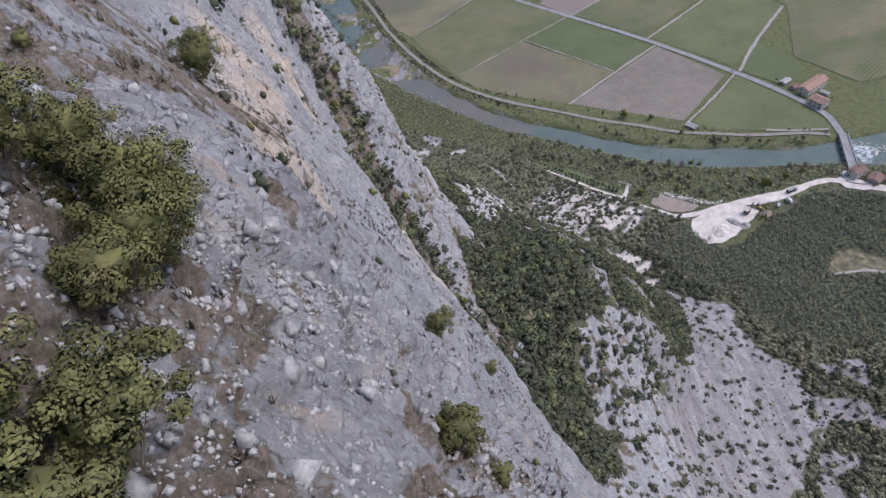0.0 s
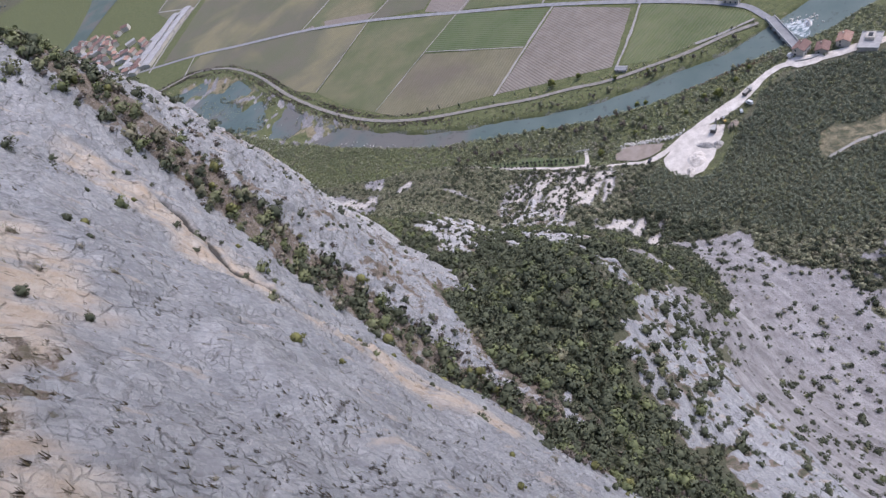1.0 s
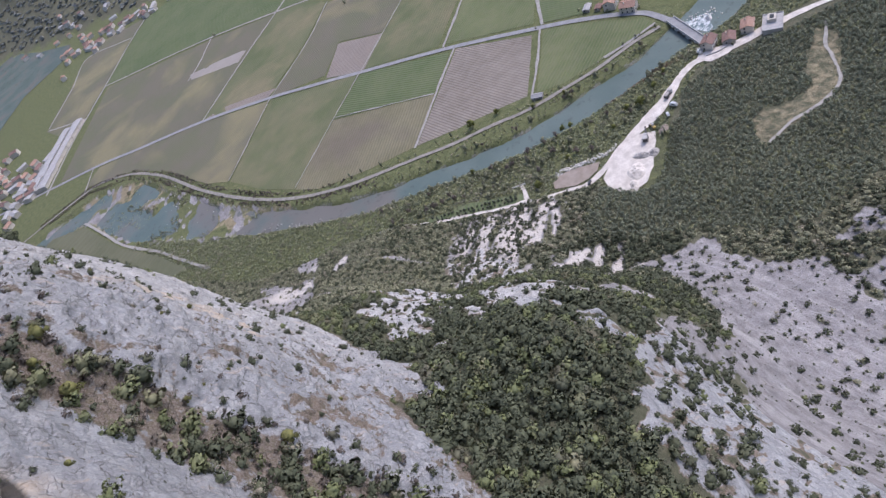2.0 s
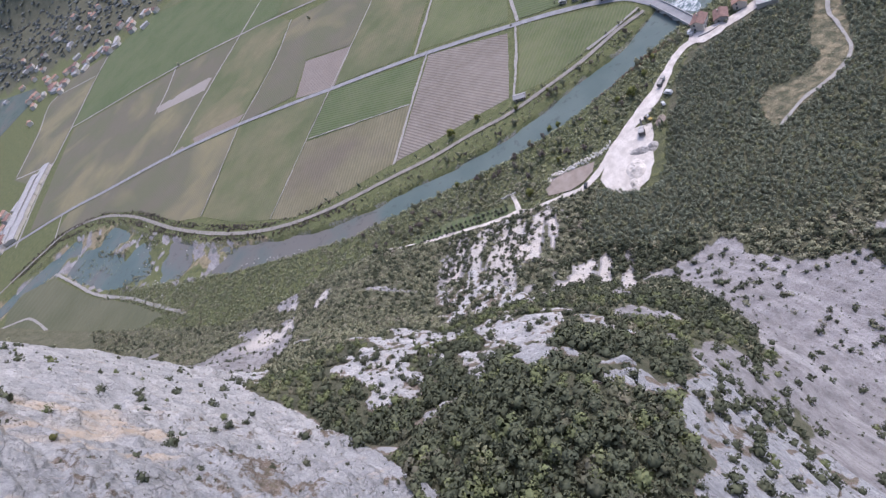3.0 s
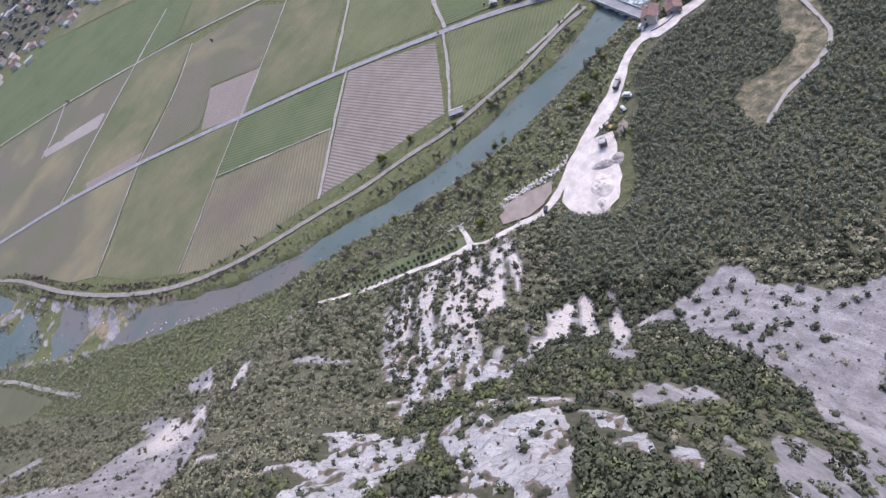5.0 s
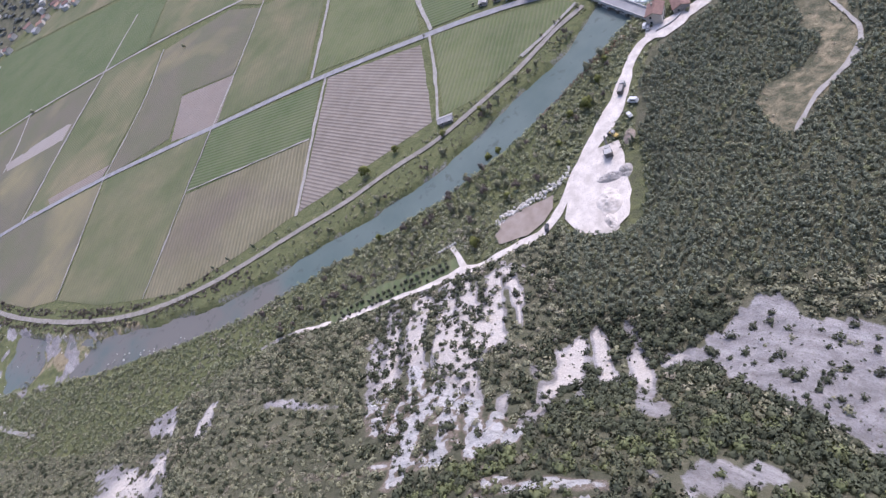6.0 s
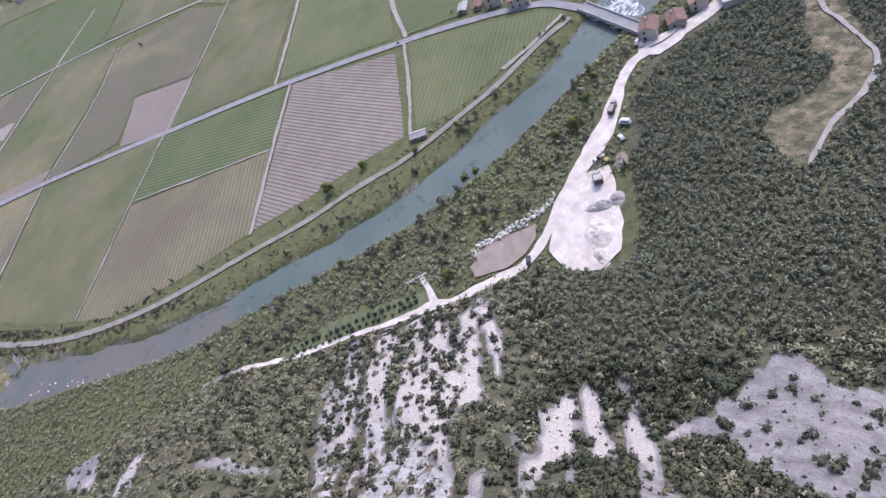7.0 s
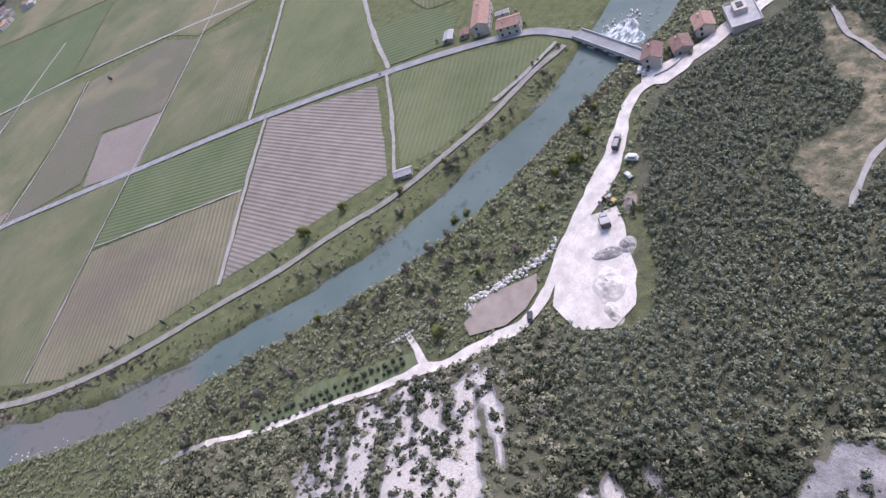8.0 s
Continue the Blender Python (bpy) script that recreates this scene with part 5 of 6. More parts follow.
HAY = leaf_material("dry_grass", (0.16, 0.13, 0.085), (0.27, 0.23, 0.15), (0.14, 0.14, 0.05))
tufts(9000, (-36, 6, -4, 58), 240, 25, HAY, "dry_grass", "dry brown grass tufts between the stones")
tufts(2600, (-46, 6, 40, 180), 180, 26, HAY, "dry_grass", "sparse dry grass in cracks of the cliff")


# ---- buildings --------------------------------------------------------------------
TILE = plain("terracotta_roof_tiles", (0.33, 0.20, 0.155), (0.43, 0.285, 0.225), 1.2, 0.85, 0.06, (0.27, 0.165, 0.13))
TILE_OLD = plain("weathered_brown_tiles", (0.20, 0.125, 0.105), (0.29, 0.19, 0.165), 1.2, 0.85, 0.06, (0.15, 0.11, 0.10))
TILE_GREY = plain("grey_sheet_roof", (0.34, 0.33, 0.33), (0.46, 0.45, 0.44), 2.0, 0.7, 0.02)
PLASTER = plain("cream_plaster", (0.52, 0.48, 0.42), (0.62, 0.58, 0.52), 2.5, 0.9, 0.01, (0.42, 0.38, 0.33))
PLASTER_GREY = plain("grey_stone_wall", (0.33, 0.30, 0.27), (0.46, 0.43, 0.40), 1.0, 0.9, 0.05, (0.24, 0.22, 0.20))
PANE = plain("dark_window_glass", (0.03, 0.035, 0.04), (0.06, 0.065, 0.07), 1.0, 0.15, 0.0)
CONCRETE = plain("pale_concrete", (0.44, 0.43, 0.42), (0.54, 0.53, 0.51), 2.0, 0.85, 0.02, (0.36, 0.35, 0.34))
DARK_CONCRETE = plain("dark_concrete", (0.10, 0.10, 0.095), (0.18, 0.175, 0.165), 1.0, 0.6, 0.04)
IRON = plain("dark_machine_steel", (0.07, 0.07, 0.075), (0.15, 0.145, 0.14), 0.8, 0.55, 0.01)
WHITE_PAINT = plain("white_car_paint", (0.66, 0.67, 0.68), (0.70, 0.71, 0.72), 3.0, 0.35, 0.0)
DARK_PAINT = plain("dark_car_paint", (0.06, 0.065, 0.075), (0.09, 0.095, 0.105), 3.0, 0.35, 0.0)
RUBBER = plain("black_rubber", (0.025, 0.025, 0.025), (0.04, 0.04, 0.04), 0.3, 0.8, 0.01)
YELLOW = plain("faded_yellow_paint", (0.50, 0.36, 0.10), (0.58, 0.44, 0.18), 1.0, 0.55, 0.01)
def foam_material():
    n = Nodes("white_rapids_foam")
    streaks = n.noise(0.55, 6, 0.65, n.stretched(0.5, 1.0, 1.0, 0.3))
    colour = n.mix(n.ramp(streaks, 0.44, 0.60), (0.11, 0.165, 0.175), (0.62, 0.65, 0.66))
    return n.done(colour, 0.4, n.bump(streaks, 0.4))


FOAM = foam_material()


def box(sx, sy, sz, at=(0, 0, 0), bevel=0.0):
    """A block standing on its place, with softened edges."""
    bm = bmesh.new()
    bmesh.ops.create_cube(bm, size=1.0)
    for v in bm.verts:
        v.co = Vector((v.co.x * sx + at[0], v.co.y * sy + at[1], (v.co.z + 0.5) * sz + at[2]))
    if bevel:
        bmesh.ops.bevel(bm, geom=bm.edges[:], offset=bevel, segments=2, affect="EDGES")
    return bm


def gable(length, width, base, rise, over=0.5, thick=0.22):
    """A pitched roof with two slabs and overhang; ridge along x."""
    bm = bmesh.new()
    lx, wy = length / 2 + over, width / 2 + over
    drop = rise * over / (width / 2)
    rings = []
    for x in (-lx, lx):
        rings.append([bm.verts.new((x, y, z)) for y, z in ((-wy, base - drop), (0, base + rise), (wy, base - drop), (wy, base - drop - thick), (0, base + rise - thick), (-wy, base - drop - thick))])
    a, b = rings
    for n in range(6):
        bm.faces.new((a[n], a[(n + 1) % 6], b[(n + 1) % 6], b[n]))
    for r in rings:
        bm.faces.new((r[0], r[1], r[4], r[5]))
        bm.faces.new((r[1], r[2], r[3], r[4]))
    bmesh.ops.recalc_face_normals(bm, faces=bm.faces[:])
    return bm


def house_walls(length, width, high, rise):
    bm = box(length, width, high, (0, 0, -1.0))
    for v in bm.verts:
        if v.co.z > 0:
            v.co.z = high
    top = high
    for x in (-length / 2, length / 2):
        tri = [bm.verts.new((x, -width / 2, top)), bm.verts.new((x, width / 2, top)), bm.verts.new((x, 0, top + rise * 0.93))]
        back_tri = [bm.verts.new(v.co + Vector((-0.3 * (1 if x > 0 else -1), 0, 0))) for v in tri]
        bm.faces.new(tri)
        bm.faces.new(back_tri[::-1])
        for n in range(3):
            bm.faces.new((tri[n], back_tri[n], back_tri[(n + 1) % 3], tri[(n + 1) % 3]))
    bmesh.ops.recalc_face_normals(bm, faces=bm.faces[:])
    return bm


def window_part(parent, m, wide=1.0, high=1.4):
    """A window: frame, pane and sill."""
    frame_ob = part("window", box(wide + 0.2, 0.16, high + 0.2, (0, 0, -0.1), 0.02), CONCRETE, parent)
    frame_ob.matrix_basis = m
    part("pane", box(wide, 0.06, high, (0, -0.08, 0)), PANE, frame_ob, "dark glass pane")
    part("sill", box(wide + 0.4, 0.22, 0.1, (0, -0.1, -0.2)), CONCRETE, frame_ob)
    return frame_ob


def house(label, x, y, turn, length, width, high, rise, wall, roof, floors=2, chimney=True, z=0.0, group="", openings=True):
    ob = thing("house", label, "house", pose(x, y, z, 0, 0, turn), group)
    part("wall", house_walls(length, width, high, rise), wall, ob)
    tiles = part("roof", gable(length, width, high, rise), roof, ob)
    part("ridge", box(length + 1.0, 0.35, 0.18, (0, 0, high + rise - 0.03), 0.05), roof, tiles)
    if chimney:
        part("chimney", box(0.8, 0.7, 1.5, (length * 0.22, width * 0.18, high + rise * 0.45), 0.04), PLASTER, tiles, "plastered chimney")
    if openings:
        count = max(int(length / 3.6), 1)
        for side in (-1, 1):
            for f in range(floors):
                for n in range(count):
                    px = (n - (count - 1) / 2) * length / count
                    window_part(ob, pose(px, side * (width / 2 + 0.02), 1.1 + f * high / floors, 0, 0, 0 if side < 0 else 180))
        for side in (-1, 1):
            for f in range(floors):
                window_part(ob, pose(side * (length / 2 + 0.02), 0.2 * width, 1.1 + f * high / floors, 0, 0, 90 if side > 0 else -90))
        part("door", box(1.3, 0.14, 2.1, (length * 0.12, -width / 2 - 0.04, 0), 0.02), BARK, ob, "brown wooden door")
    return ob


house("long farmhouse with a terracotta roof and pale walls", 291, 420, 31, 25, 9, 6.5, 1.9, PLASTER, TILE, 2)
house("square farmhouse with an orange tiled roof", 285.5, 398, 118, 11.5, 9, 6.0, 1.8, PLASTER, TILE, 2)
house("grey-roofed farm shed behind the farmhouse", 276, 434, 31, 8, 5, 2.8, 0.8, PLASTER_GREY, TILE_GREY, 1, False)
house("small stone outbuilding in the farmyard", 279.5, 425, 31, 6, 4.5, 2.6, 0.8, PLASTER_GREY, TILE_OLD, 1, False)
house("pale low shed with a sheet roof", 297, 411, 121, 7, 3, 2.4, 0.4, PLASTER, TILE_GREY, 1, False)
house("old mill with a dark red roof beside the bridge", 270.5, 313.5, 20, 9, 7.5, 6.0, 1.8, PLASTER, TILE_OLD, 2)
house("low house with a brown tiled roof by the forecourt", 279.5, 305.5, 38, 8.5, 7.5, 3.6, 1.5, PLASTER_GREY, TILE_OLD, 1)
house("house with a bright orange tiled roof", 292, 301.5, 35, 9, 7.5, 5.0, 1.7, PLASTER, TILE, 2)
house("small field hut with a worn grey roof", 184.5, 393.5, 128, 8, 4.5, 2.6, 1.0, PLASTER_GREY, TILE_GREY, 1, False)


def flat_house():
    ob = thing("flat_roofed_house", "modern white house with a flat terrace roof", "house", pose(298, 288, 0, 0, 0, 35))
    part("wall", box(16, 11, 5.2, (0, 0, -1), 0.05), PLASTER, ob)
    roof = part("roof", box(16.6, 11.6, 0.3, (0, 0, 4.2), 0.04), TILE_GREY, ob, "flat grey terrace roof")
    for a, b, sx, sy in ((0, 5.65, 16.6, 0.3), (0, -5.65, 16.6, 0.3), (8.15, 0, 0.3, 11), (-8.15, 0, 0.3, 11)):
        part("parapet", box(sx, sy, 0.7, (a, b, 4.5), 0.03), CONCRETE, roof, "white roof parapet")
    part("penthouse", box(6, 5, 2.4, (2.5, 0.5, 4.5), 0.05), PLASTER, ob)
    part("skylight", box(3.5, 2.4, 0.4, (2.5, 0.5, 6.9), 0.05), PANE, ob, "glazed skylight")
    for n in range(4):
        window_part(ob, pose(-6 + 4 * n, -5.52, 0.8), 1.8, 1.8)
    return ob


flat_house()
wall_line = [(262, 309), (266, 305.5), (270, 303.5), (274, 302.8)]
for a, b in zip(wall_line, wall_line[1:]):
    run = math.hypot(b[0] - a[0], b[1] - a[1])
    ob = thing("low_wall", "low dark stone wall beside the white road", "wall", pose((a[0] + b[0]) / 2, (a[1] + b[1]) / 2, 0.4, 0, 0, math.degrees(math.atan2(b[1] - a[1], b[0] - a[0]))))
    part("masonry", box(run + 0.2, 0.5, 0.9, (0, 0, 0), 0.06), PLASTER_GREY, ob)
    part("coping", box(run + 0.3, 0.65, 0.14, (0, 0, 0.9), 0.03), CONCRETE, ob)

# far village and the houses along the other slope
village = np.random.default_rng(31)
model = house("small village house with a reddish roof", -240, 985, 20, 11, 9, 6, 2, PLASTER, TILE, 2, False, 0, "village houses", False)
model_b = house("pale village house with a brown roof", -230, 1000, 50, 13, 9, 7, 2, PLASTER, TILE_OLD, 2, False, 0, "village houses", False)
model_c = house("village shed with a pale sheet roof", -215, 1015, 40, 16, 9, 5, 1.2, PLASTER, TILE_GREY, 1, False, 0, "village houses", False)


def scatter_houses(line, count, wide):
    line = np.array(line, float)
    run = np.r_[0, np.cumsum(np.hypot(*np.diff(line, axis=0).T))]
    for _ in range(count):
        s = village.uniform(0, run[-1])
        hx, hy = np.interp(s, run, line[:, 0]) + village.normal(0, wide), np.interp(s, run, line[:, 1]) + village.normal(0, wide)
        hz = float(terrain(np.array([hx]), np.array([hy]))[0])
        copy_thing((model, model_b, model_c)[village.integers(0, 3)], pose(hx, hy, hz, 0, 0, village.uniform(0, 180)))


scatter_houses([(-262, 925), (-262, 965), (-285, 1060), (-330, 1130), (-362, 1171)], 62, 20)
scatter_houses([(-140, 1430), (-60, 1365), (40, 1330), (110, 1300), (200, 1290), (270, 1200)], 75, 24)
scatter_houses([(-150, 1650), (60, 1480), (200, 1450)], 30, 50)


sheds = np.random.default_rng(35)
for n in range(14):
    f, off = n / 13, (9 if n % 2 else 27)
    hx, hy = -226 + 72 * f - 0.84 * off, 925 + 122 * f + 0.54 * off
    shed = copy_thing(model_c, pose(hx, hy, 0, 0, 0, 59 + sheds.normal(0, 3)))
    shed.scale = (1.25, 1.3 + 0.5 * sheds.uniform(), 1)


# ---- bridge and weir -----------------------------------------------------------------
def bridge():
    a, b = Vector((284.5, 357.5)), Vector((272, 318))
    span, mid = (b - a).length, (a + b) / 2
    ob = thing("bridge", "pale concrete road bridge on dark piers over the weir", "bridge", pose(mid.x, mid.y, 0, 0, 0, math.degrees(math.atan2((b - a).y, (b - a).x))))
    part("deck", box(span + 3, 6.4, 0.9, (0, 0, 0.25), 0.06), CONCRETE, ob)
    part("roadway", box(span + 3, 5.0, 0.06, (0, 0, 1.15)), ASPHALT, ob, "grey asphalt roadway")
    for side in (-1, 1):
        rail = part("parapet", box(span + 2, 0.3, 0.9, (0, side * 3.0, 1.15), 0.04), CONCRETE, ob)
        part("coping", box(span + 2, 0.42, 0.12, (0, side * 3.0, 2.05), 0.03), CONCRETE, rail)
    for n in range(5):
        px = -span / 2 + span * (n + 1) / 6
        pier = part("pier", box(1.6, 8.5, 5.4, (px, 0.6, -5.2), 0.25), DARK_CONCRETE, ob, "dark concrete pier")
        part("cap", box(2.2, 7.0, 0.35, (px, 0, -0.1), 0.05), CONCRETE, pier)
    for n in range(6):
        px = -span / 2 + span * (n + 0.5) / 6
        part("sluice_gate", box(span / 6 - 1.7, 0.3, 1.7, (px, -2.6, -3.0), 0.04), CONCRETE if n % 2 else DARK_CONCRETE, ob, "closed sluice gate panel")
    return ob


bridge()


def mound(name, label, category, x, y, radius, high, material, seed, squeeze=1.0, turn=0.0, z=None):
    """A heap of loose material with uneven flanks."""
    ring, spokes = 26, 60
    r = np.linspace(0, 1, ring)[:, None] * np.ones(spokes)
    a = np.linspace(0, 2 * np.pi, spokes, endpoint=False)[None, :] * np.ones((ring, 1))
    px, py = r * np.cos(a) * radius, r * np.sin(a) * radius * squeeze
    h = high * (1 - r) ** 0.85 * (1 + 0.5 * layered(px + 50 * seed, py, radius * 0.5, 4, seed)) - 0.35 * r**4 + 0.25 * layered(px, py, 1.2, 3, seed + 9) * (1 - r**4)
    c, s = math.cos(turn), math.sin(turn)
    base = (terrain(np.array([x]), np.array([y]))[0] if z is None else z) + 0.35
    verts = np.stack([px * c - py * s, px * s + py * c, h], -1).reshape(-1, 3)
    n = np.arange((ring - 1) * spokes).reshape(ring - 1, spokes)
    m = np.roll(n, -1, 1)
    faces = np.stack([n, m, m + spokes, n + spokes], -1).reshape(-1, 4)[:, ::-1]
    ob = new(name, mesh_of(name, verts, faces, material, False))
    ob.location = (x, y, base)
    return tagged(ob, label, category)


GREY_GRAVEL = plain("grey_gravel", (0.33, 0.31, 0.29), (0.45, 0.43, 0.41), 1.5, 0.95, 0.12, (0.26, 0.24, 0.225))
mound("gravel_mound", "large pale heap of crushed gravel in the yard", "gravel mound", 165, 279, 9.0, 2.4, CHALK, 3, 0.7, 0.5)
mound("gravel_mound", "grey crescent heap of gravel", "gravel mound", 176, 285, 7.0, 3.0, GREY_GRAVEL, 4, 0.42, -0.9)
mound("gravel_mound", "small grey gravel heap", "gravel mound", 181, 281, 4.5, 2.2, GREY_GRAVEL, 5, 0.7, 0.2)
mound("gravel_mound", "low pale gravel heap near the forest edge", "gravel mound", 156, 273, 5.0, 1.8, CHALK, 6, 0.6, 0.9)
mound("earth_heap", "reddish brown heap of earth", "earth heap", 199, 289, 4.5, 1.8, PAD, 7, 0.6, 0.3)
mound("weir_rock", "white heap of rocks in the rapids", "rock", 297, 336, 4.0, 3.2, STONE, 8, 0.6, 0.8, -3.0)
patch("rapids", [(286, 351), (291, 347), (300, 343), (302, 338), (294, 333), (288, 327), (283, 326), (284, 338)], FOAM, -1.7, "white broken rapids below the bridge", "rapids", 1.2, "structure", 1.5)


def boulder_bank(label, line, count, wide, size, seed, shapes, name="boulder_bank"):
    """Loose blocks along a line, each a piece of its own."""
    rng = np.random.default_rng(seed)
    line = np.array(line, float)
    run = np.r_[0, np.cumsum(np.hypot(*np.diff(line, axis=0).T))]
    ob = thing(name, label, "boulders")
    for n in range(count):
        s = rng.uniform(0, run[-1])
        bx, by = np.interp(s, run, line[:, 0]) + rng.normal(0, wide), np.interp(s, run, line[:, 1]) + rng.normal(0, wide)
        bz = max(float(terrain(np.array([bx]), np.array([by]))[0]), -2.6)
        piece = new("boulder", shapes[n % len(shapes)])
        piece.parent = ob
        k = rng.uniform(*size)
        piece.matrix_basis = Matrix.LocRotScale((bx, by, bz + 0.45 * k + rng.uniform(0, 0.6) * k), Euler(rng.uniform(0, 6.28, 3)), (k, k, k))
    return ob


BLOCKS = []
for n in range(6):
    v, f = stone_shape(np.random.default_rng(50 + n))
    BLOCKS.append(mesh_of("boulder", v, f, STONE))
boulder_bank("white quarry boulders heaped beside the earth pad", [(137, 320), (141, 322), (147, 317), (155, 313), (160, 309), (166, 307)], 210, 1.0, (0.3, 0.85), 60, BLOCKS)
boulder_bank("white quarry boulders by the gravel road", [(164, 307), (170, 306), (175, 305.5)], 36, 0.8, (0.3, 0.8), 61, BLOCKS)
boulder_bank("pale rocks in the river below the weir", [(286, 350), (296, 344), (304, 340), (300, 333)], 60, 3.0, (0.3, 0.9), 62, BLOCKS)
boulder_bank("pale rocks along the shallow river bend", [(-40, 556), (-62, 590), (-80, 640), (-100, 690), (-96, 560), (-112, 600)], 36, 6.0, (0.3, 0.8), 63, BLOCKS)
boulder_bank("white rocks beside the river shallows", [(-34, 512), (-22, 498), (-8, 478), (6, 462)], 22, 2.0, (0.3, 0.8), 64, BLOCKS)
for n in range(7):
    f = n / 6
    ob = thing("concrete_block", "pale concrete block at the track's end", "block", pose(121 - 7 * f, 336 + 4.5 * f, float(terrain(np.array([121 - 7 * f]), np.array([336 + 4.5 * f]))[0]), 0, 0, 20 * n), "concrete blocks")
    part("block", box(1.1, 0.9, 1.2 - 0.1 * (n % 3), (0, 0, 0), 0.08), CONCRETE, ob)


# ---- vehicles and machines --------------------------------------------------------------
def wheel(parent, x, y, radius=0.33, wide=0.22):
    bm = bmesh.new()
    bmesh.ops.create_cone(bm, cap_ends=True, segments=16, radius1=radius, radius2=radius, depth=wide)
    bmesh.ops.rotate(bm, verts=bm.verts[:], matrix=Matrix.Rotation(radians(90), 3, "X"))
    bmesh.ops.translate(bm, verts=bm.verts[:], vec=(x, y, radius))
    tyre = part("wheel", bm, RUBBER, parent)
    bm = bmesh.new()
    bmesh.ops.create_cone(bm, cap_ends=True, segments=12, radius1=radius * 0.6, radius2=radius * 0.5, depth=wide + 0.04)
    bmesh.ops.rotate(bm, verts=bm.verts[:], matrix=Matrix.Rotation(radians(90), 3, "X"))
    bmesh.ops.translate(bm, verts=bm.verts[:], vec=(x, y, radius))
    part("rim", bm, CONCRETE, tyre, "grey metal rim")


def car(label, x, y, turn, paint_m, long=4.3, wide=1.75, high=1.45, van=False):
    ob = thing("van" if van else "car", label, "van" if van else "car", pose(x, y, float(terrain(np.array([x]), np.array([y]))[0]) + 0.6, 0, 0, turn))
    part("body", box(long, wide, high * 0.5, (0, 0, 0.3), 0.14), paint_m, ob)
    cabin = box(long * (0.72 if van else 0.55), wide * 0.92, high * (0.62 if van else 0.42), (-long * 0.06, 0, 0.3 + high * 0.46), 0.16)
    part("cabin", cabin, paint_m, ob)
    part("windscreen", box(0.08, wide * 0.8, high * 0.28, (long * (0.30 if van else 0.215), 0, 0.35 + high * 0.5), 0.02), PANE, ob, "dark windscreen")
    for side in (-1, 1):
        part("side_window", box(long * 0.42, 0.05, high * 0.25, (-long * 0.06, side * wide * 0.465, 0.38 + high * 0.5), 0.01), PANE, ob, "dark side window")
    for px in (-0.32 * long, 0.32 * long):
        for side in (-1, 1):
            wheel(ob, px, side * wide * 0.46)
    for side in (-1, 1):
        part("headlight", box(0.08, 0.3, 0.15, (long / 2 - 0.02, side * wide * 0.36, 0.62), 0.02), CONCRETE, ob, "clear headlight")
    return ob


car("white van parked on the gravel", 217.5, 297, 100, WHITE_PAINT, 5.0, 2.0, 2.1, True)
car("dark car parked in the shade of the white road", 143.5, 297.5, 35, DARK_PAINT)
car("white car parked by the mill", 264, 316.5, 20, WHITE_PAINT)
car("silver car parked by the mill", 263, 314, 20, CONCRETE)
car("small white car on the yard", 209.5, 294.5, 60, WHITE_PAINT, 3.6)


def truck():
    ob = thing("tipper_truck", "dark tipper truck standing on the white gravel road", "truck", pose(223, 306, 0.7, 0, 0, 15))
    part("chassis", box(7.0, 2.2, 0.4, (0, 0, 0.7), 0.05), IRON, ob)
    part("cab", box(1.9, 2.3, 2.0, (2.6, 0, 1.0), 0.15), CONCRETE, ob, "pale cab")
    part("windscreen", box(0.08, 2.0, 0.8, (3.56, 0, 1.9), 0.03), PANE, ob, "dark windscreen")
    bm = box(4.6, 2.4, 1.4, (-1.0, 0, 1.15), 0.06)
    part("tipper_body", bm, IRON, ob, "dark steel tipper body")
    part("load", box(4.2, 2.0, 0.2, (-1.0, 0, 2.5), 0.08), GREY_GRAVEL, ob, "gravel load")
    for px in (2.5, -1.2, -2.5):
        for side in (-1, 1):
            wheel(ob, px, side * 1.0, 0.5, 0.35)
    return ob


truck()


def crusher():
    ob = thing("stone_crusher", "grey steel stone crusher with hopper and conveyor", "machine", pose(187, 292, float(terrain(np.array([187.0]), np.array([292.0]))[0]) + 0.6, 0, 0, 40))
    for side in (-1, 1):
        part("track_frame", box(4.4, 0.7, 0.9, (0, side * 1.3, 0), 0.25), RUBBER, ob, "black crawler track")
    part("body", box(5.2, 2.6, 2.0, (0, 0, 0.9), 0.12), IRON, ob)
    bm = box(3.0, 3.2, 1.3, (-1.6, 0, 2.9), 0.05)
    for v in bm.verts:
        if v.co.z < 3.2:
            v.co.x, v.co.y = -1.6 + (v.co.x + 1.6) * 0.55, v.co.y * 0.55
    part("hopper", bm, CONCRETE, ob, "pale flared hopper")
    bm = box(7.5, 0.9, 0.35, (0, 0, 0), 0.05)
    bmesh.ops.rotate(bm, verts=bm.verts[:], matrix=Matrix.Rotation(radians(-24), 3, "Y"))
    bmesh.ops.translate(bm, verts=bm.verts[:], vec=(4.6, 0, 2.2))
    belt = part("conveyor", bm, IRON, ob, "rising conveyor boom")
    part("support", box(0.25, 0.9, 2.4, (6.0, 0, 0), 0.02), IRON, belt)
    part("engine_cover", box(1.8, 2.2, 1.0, (1.4, 0, 2.9), 0.1), CONCRETE, ob, "pale engine cover")
    part("walkway", box(3.5, 0.7, 0.12, (0.2, 1.75, 1.9), 0.02), IRON, ob)
    return ob


crusher()


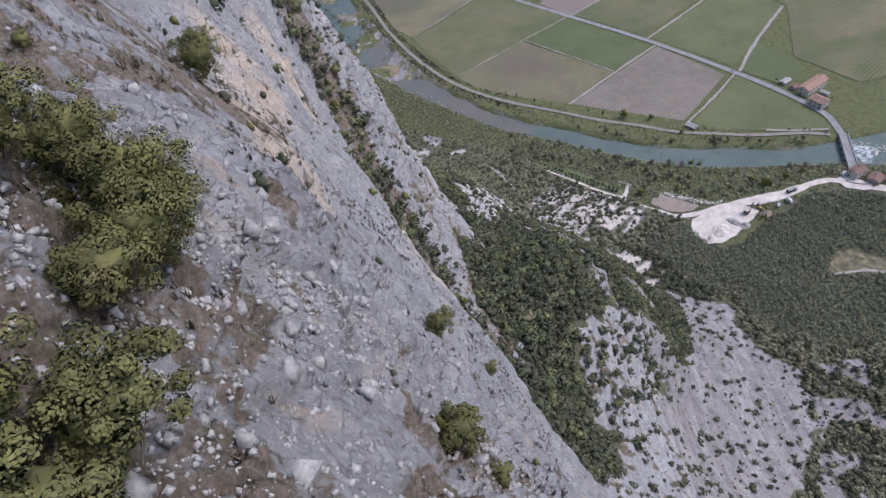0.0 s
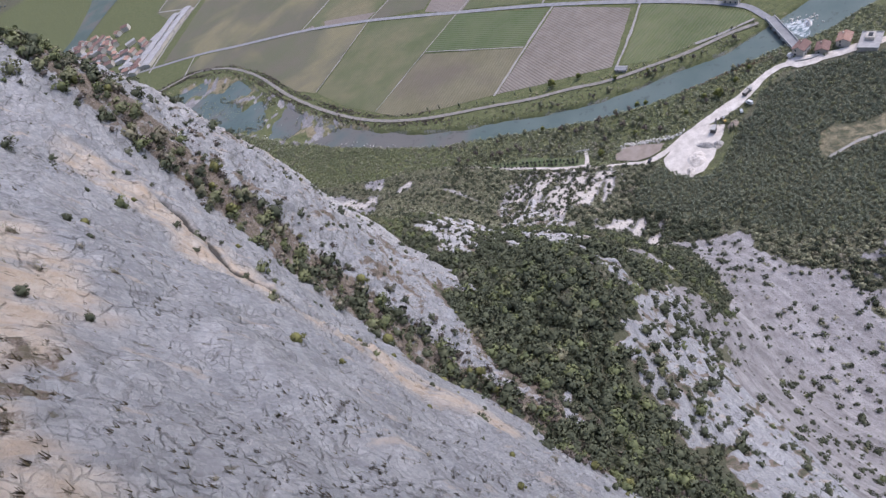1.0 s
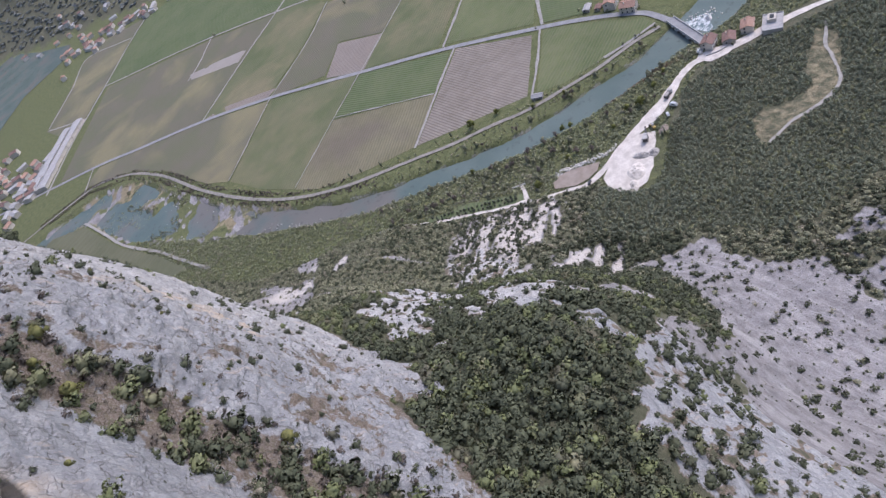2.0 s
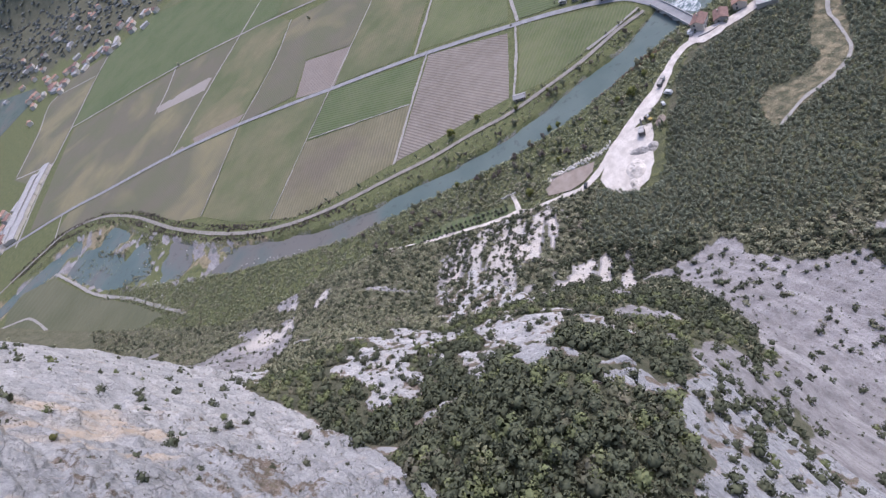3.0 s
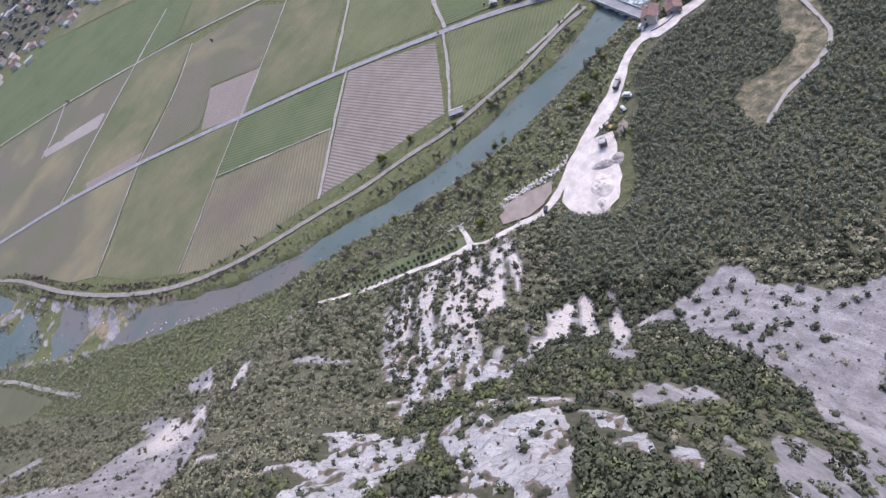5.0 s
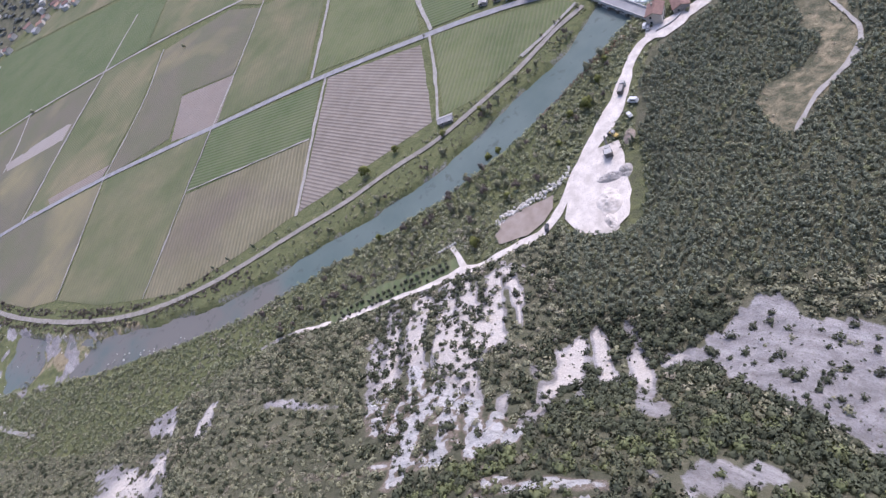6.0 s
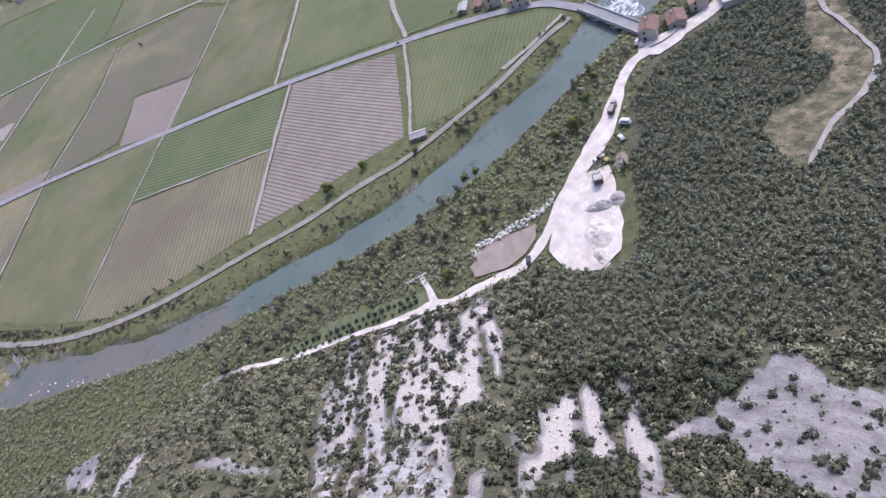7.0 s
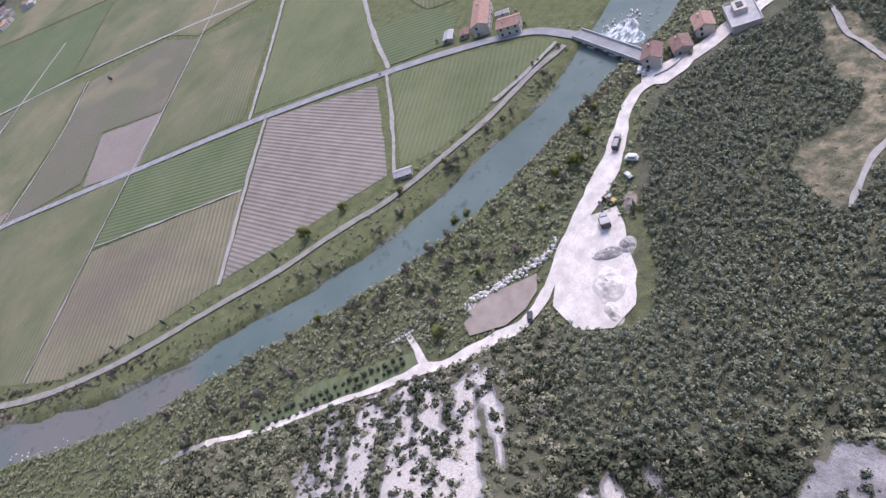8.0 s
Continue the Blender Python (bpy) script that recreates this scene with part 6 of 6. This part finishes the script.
def loader():
    ob = thing("wheel_loader", "faded yellow wheel loader in the yard", "machine", pose(197, 295, float(terrain(np.array([197.0]), np.array([295.0]))[0]) + 0.6, 0, 0, 75))
    part("body", box(3.2, 1.8, 1.1, (-0.6, 0, 0.7), 0.12), YELLOW, ob)
    part("cab", box(1.4, 1.5, 1.5, (0.3, 0, 1.7), 0.1), CONCRETE, ob, "pale driver's cab")
    part("cab_glass", box(1.3, 1.56, 0.7, (0.3, 0, 2.2), 0.05), PANE, ob, "dark cab windows")
    part("arm", box(2.0, 0.9, 0.3, (2.0, 0, 0.8), 0.06), YELLOW, ob)
    part("bucket", box(0.9, 2.4, 0.9, (3.2, 0, 0.2), 0.1), IRON, ob, "dark steel bucket")
    for px in (-1.3, 1.1):
        for side in (-1, 1):
            wheel(ob, px, side * 0.95, 0.62, 0.45)
    return ob


loader()


# ---- single trees ----------------------------------------------------------------------
def tree(name, label, height, radius, leaves, leaf, material, seed, x, y, tall=1.2, dry=0.4, cone=0.0, lumps=16, clear=0.25, group="", core=0.5):
    rng = np.random.default_rng(seed)
    ob = thing(name, label, "tree", pose(x, y, float(standing(np.array([x], float), np.array([y], float))[0])), group)
    bm = bmesh.new()
    top = Vector((rng.normal() * 0.2, rng.normal() * 0.2, height * 0.75))
    path = [Vector((0, 0, -0.6)), Vector((0, 0, 0.3)), top * 0.35, top * 0.7, top]
    thick = 0.035 * height
    tube(bm, path, [thick * 1.2, thick, thick * 0.75, thick * 0.45, thick * 0.15], 7)
    for _ in range(7):
        f = rng.uniform(0.3, 0.75)
        start = top * f
        way = Vector((rng.normal(), rng.normal(), 0.9)).normalized()
        end = start + way * radius * 0.8
        tube(bm, [start, (start + end) / 2 + Vector((0, 0, 0.1)), end], [thick * 0.4, thick * 0.25, thick * 0.08], 5)
    part("trunk", bm, BARK, ob)
    v, f, out = crown_shape(rng, leaves, leaf / radius, lumps, 1.0, cone, core, 4)
    v = v * radius
    v[:, 2] = v[:, 2] / (1.85 * radius) * height * (1 - clear) + height * clear
    me = mesh_of("crown", v, f, material)
    soften(me, out)
    paint(me, "tint", np.clip(dry + 0.25 * layered(v[:, 0], v[:, 1] + v[:, 2], radius * 0.7, 2, seed), 0, 1)[:, None] * np.ones(3))
    crown = new("crown", me)
    crown.parent = ob
    return ob


def same_tree(ob, x, y, size, turn):
    z = float(standing(np.array([x], float), np.array([y], float))[0])
    copy = copy_thing(ob, pose(x, y, z, 0, 0, turn))
    copy.scale = (size, size, size)
    return copy


LEAF_WILLOW = leaf_material("fresh_willow_leaves", (0.11, 0.125, 0.035), (0.24, 0.25, 0.075), (0.22, 0.19, 0.09))
LEAF_OLIVE = leaf_material("olive_leaves", (0.085, 0.095, 0.065), (0.17, 0.18, 0.13), (0.16, 0.15, 0.11))
LEAF_BARE = leaf_material("bare_crown_twigs", (0.14, 0.115, 0.095), (0.24, 0.205, 0.18), (0.20, 0.16, 0.13))
willow = tree("willow_tree", "broad yellow-green willow in fresh leaf", 8.5, 4.0, 1700, 0.30, LEAF_WILLOW, 1, 139, 420, 1, 0.3, 0, 20, 0.15, "riverside trees")
same_tree(willow, 210, 317, 1.0, 60)
for tx, ty, ts in ((158, 412, 0.7), (203, 322, 0.65), (176, 351, 0.55), (171, 354, 0.6), (124, 325, 0.8), (186, 318, 0.5), (108, 379, 0.6), (226, 321, 0.6), (175, 388, 0.55), (196, 376, 0.5), (152, 325, 0.6), (240, 325, 0.5)):
    same_tree(willow, tx, ty, ts, tx * 7)
poplar = tree("alder_tree", "slim half-bare alder with grey twigs", 7.0, 2.4, 900, 0.22, LEAF_BARE, 2, 150, 338, 1, 0.5, 0, 14, 0.1, "riverside trees", 0.25)
alder = tree("alder_tree", "green alder on the river bank", 6.5, 2.6, 1100, 0.25, LEAF_SPRING, 3, 163, 336, 1, 0.35, 0, 14, 0.12, "riverside trees", 0.4)
riverside = np.random.default_rng(8)
count = 0
while count < 110:
    tx, ty = riverside.uniform(40, 260), riverside.uniform(300, 460)
    f1, w1 = from_line(np.array([tx]), np.array([ty]), RIVER)
    if not (w1[0] + 2.5 < f1[0] < w1[0] + 34) or inside(tx, ty) > -3 or not off_roads(np.array([tx]), np.array([ty]), 2.0)[0]:
        continue
    if ty > np.interp(tx, RIVER[::-1, 0], RIVER[::-1, 1]) and f1[0] > w1[0] + 9:
        continue
    if from_line(np.array([tx]), np.array([ty]), olive_strip)[0][0] < 7:
        continue
    same_tree((poplar, alder)[int(riverside.uniform() < 0.5)], tx, ty, riverside.uniform(0.45, 0.95), riverside.uniform(0, 360))
    count += 1
tree("holm_oak", "round dark holm oak at the end of the track", 4.6, 2.7, 1200, 0.22, LEAF_OAK, 4, 41, 394.5, 1, 0.15, 0, 18, 0.1)
cypress = tree("cypress", "narrow dark green cypress", 7.0, 0.85, 700, 0.16, LEAF_PINE, 5, 123, 428, 1, 0.1, 0.25, 18, 0.03, "cypresses", 0.6)
for tx, ty, ts in ((71, 461, 0.95), (57, 474, 0.8), (48, 481, 0.7), (194, 285, 0.9), (197, 286, 0.75), (112, 435, 0.6), (84, 452, 0.6)):
    same_tree(cypress, tx, ty, ts, 0)
olive = tree("olive_tree", "small grey-green olive tree in a planted row", 2.6, 1.25, 420, 0.16, LEAF_OLIVE, 6, 109, 331.0, 1, 0.4, 0, 12, 0.2, "olive grove", 0.5)
for row in range(2):
    for n in range(21):
        f = (n + 0.5) / 21
        tx, ty = 110 + (62 - 110) * f + 1.3 * row, 329 + (369 - 329) * f + 3.4 * row
        if row or n:
            same_tree(olive, tx + riverside.normal(0, 0.3), ty + riverside.normal(0, 0.3), riverside.uniform(0.65, 1.15), n * 40)
for tx, ty, ts in ((275, 363, 0.6), (262, 370, 0.5), (252, 373, 0.45), (290, 392, 0.5), (278, 414, 0.45), (272, 440, 0.45), (300, 404, 0.4), (243, 462, 0.35), (198, 764, 0.8), (70, 973, 0.9), (276, 300, 0.5)):
    same_tree(alder, tx, ty, ts, tx * 3)
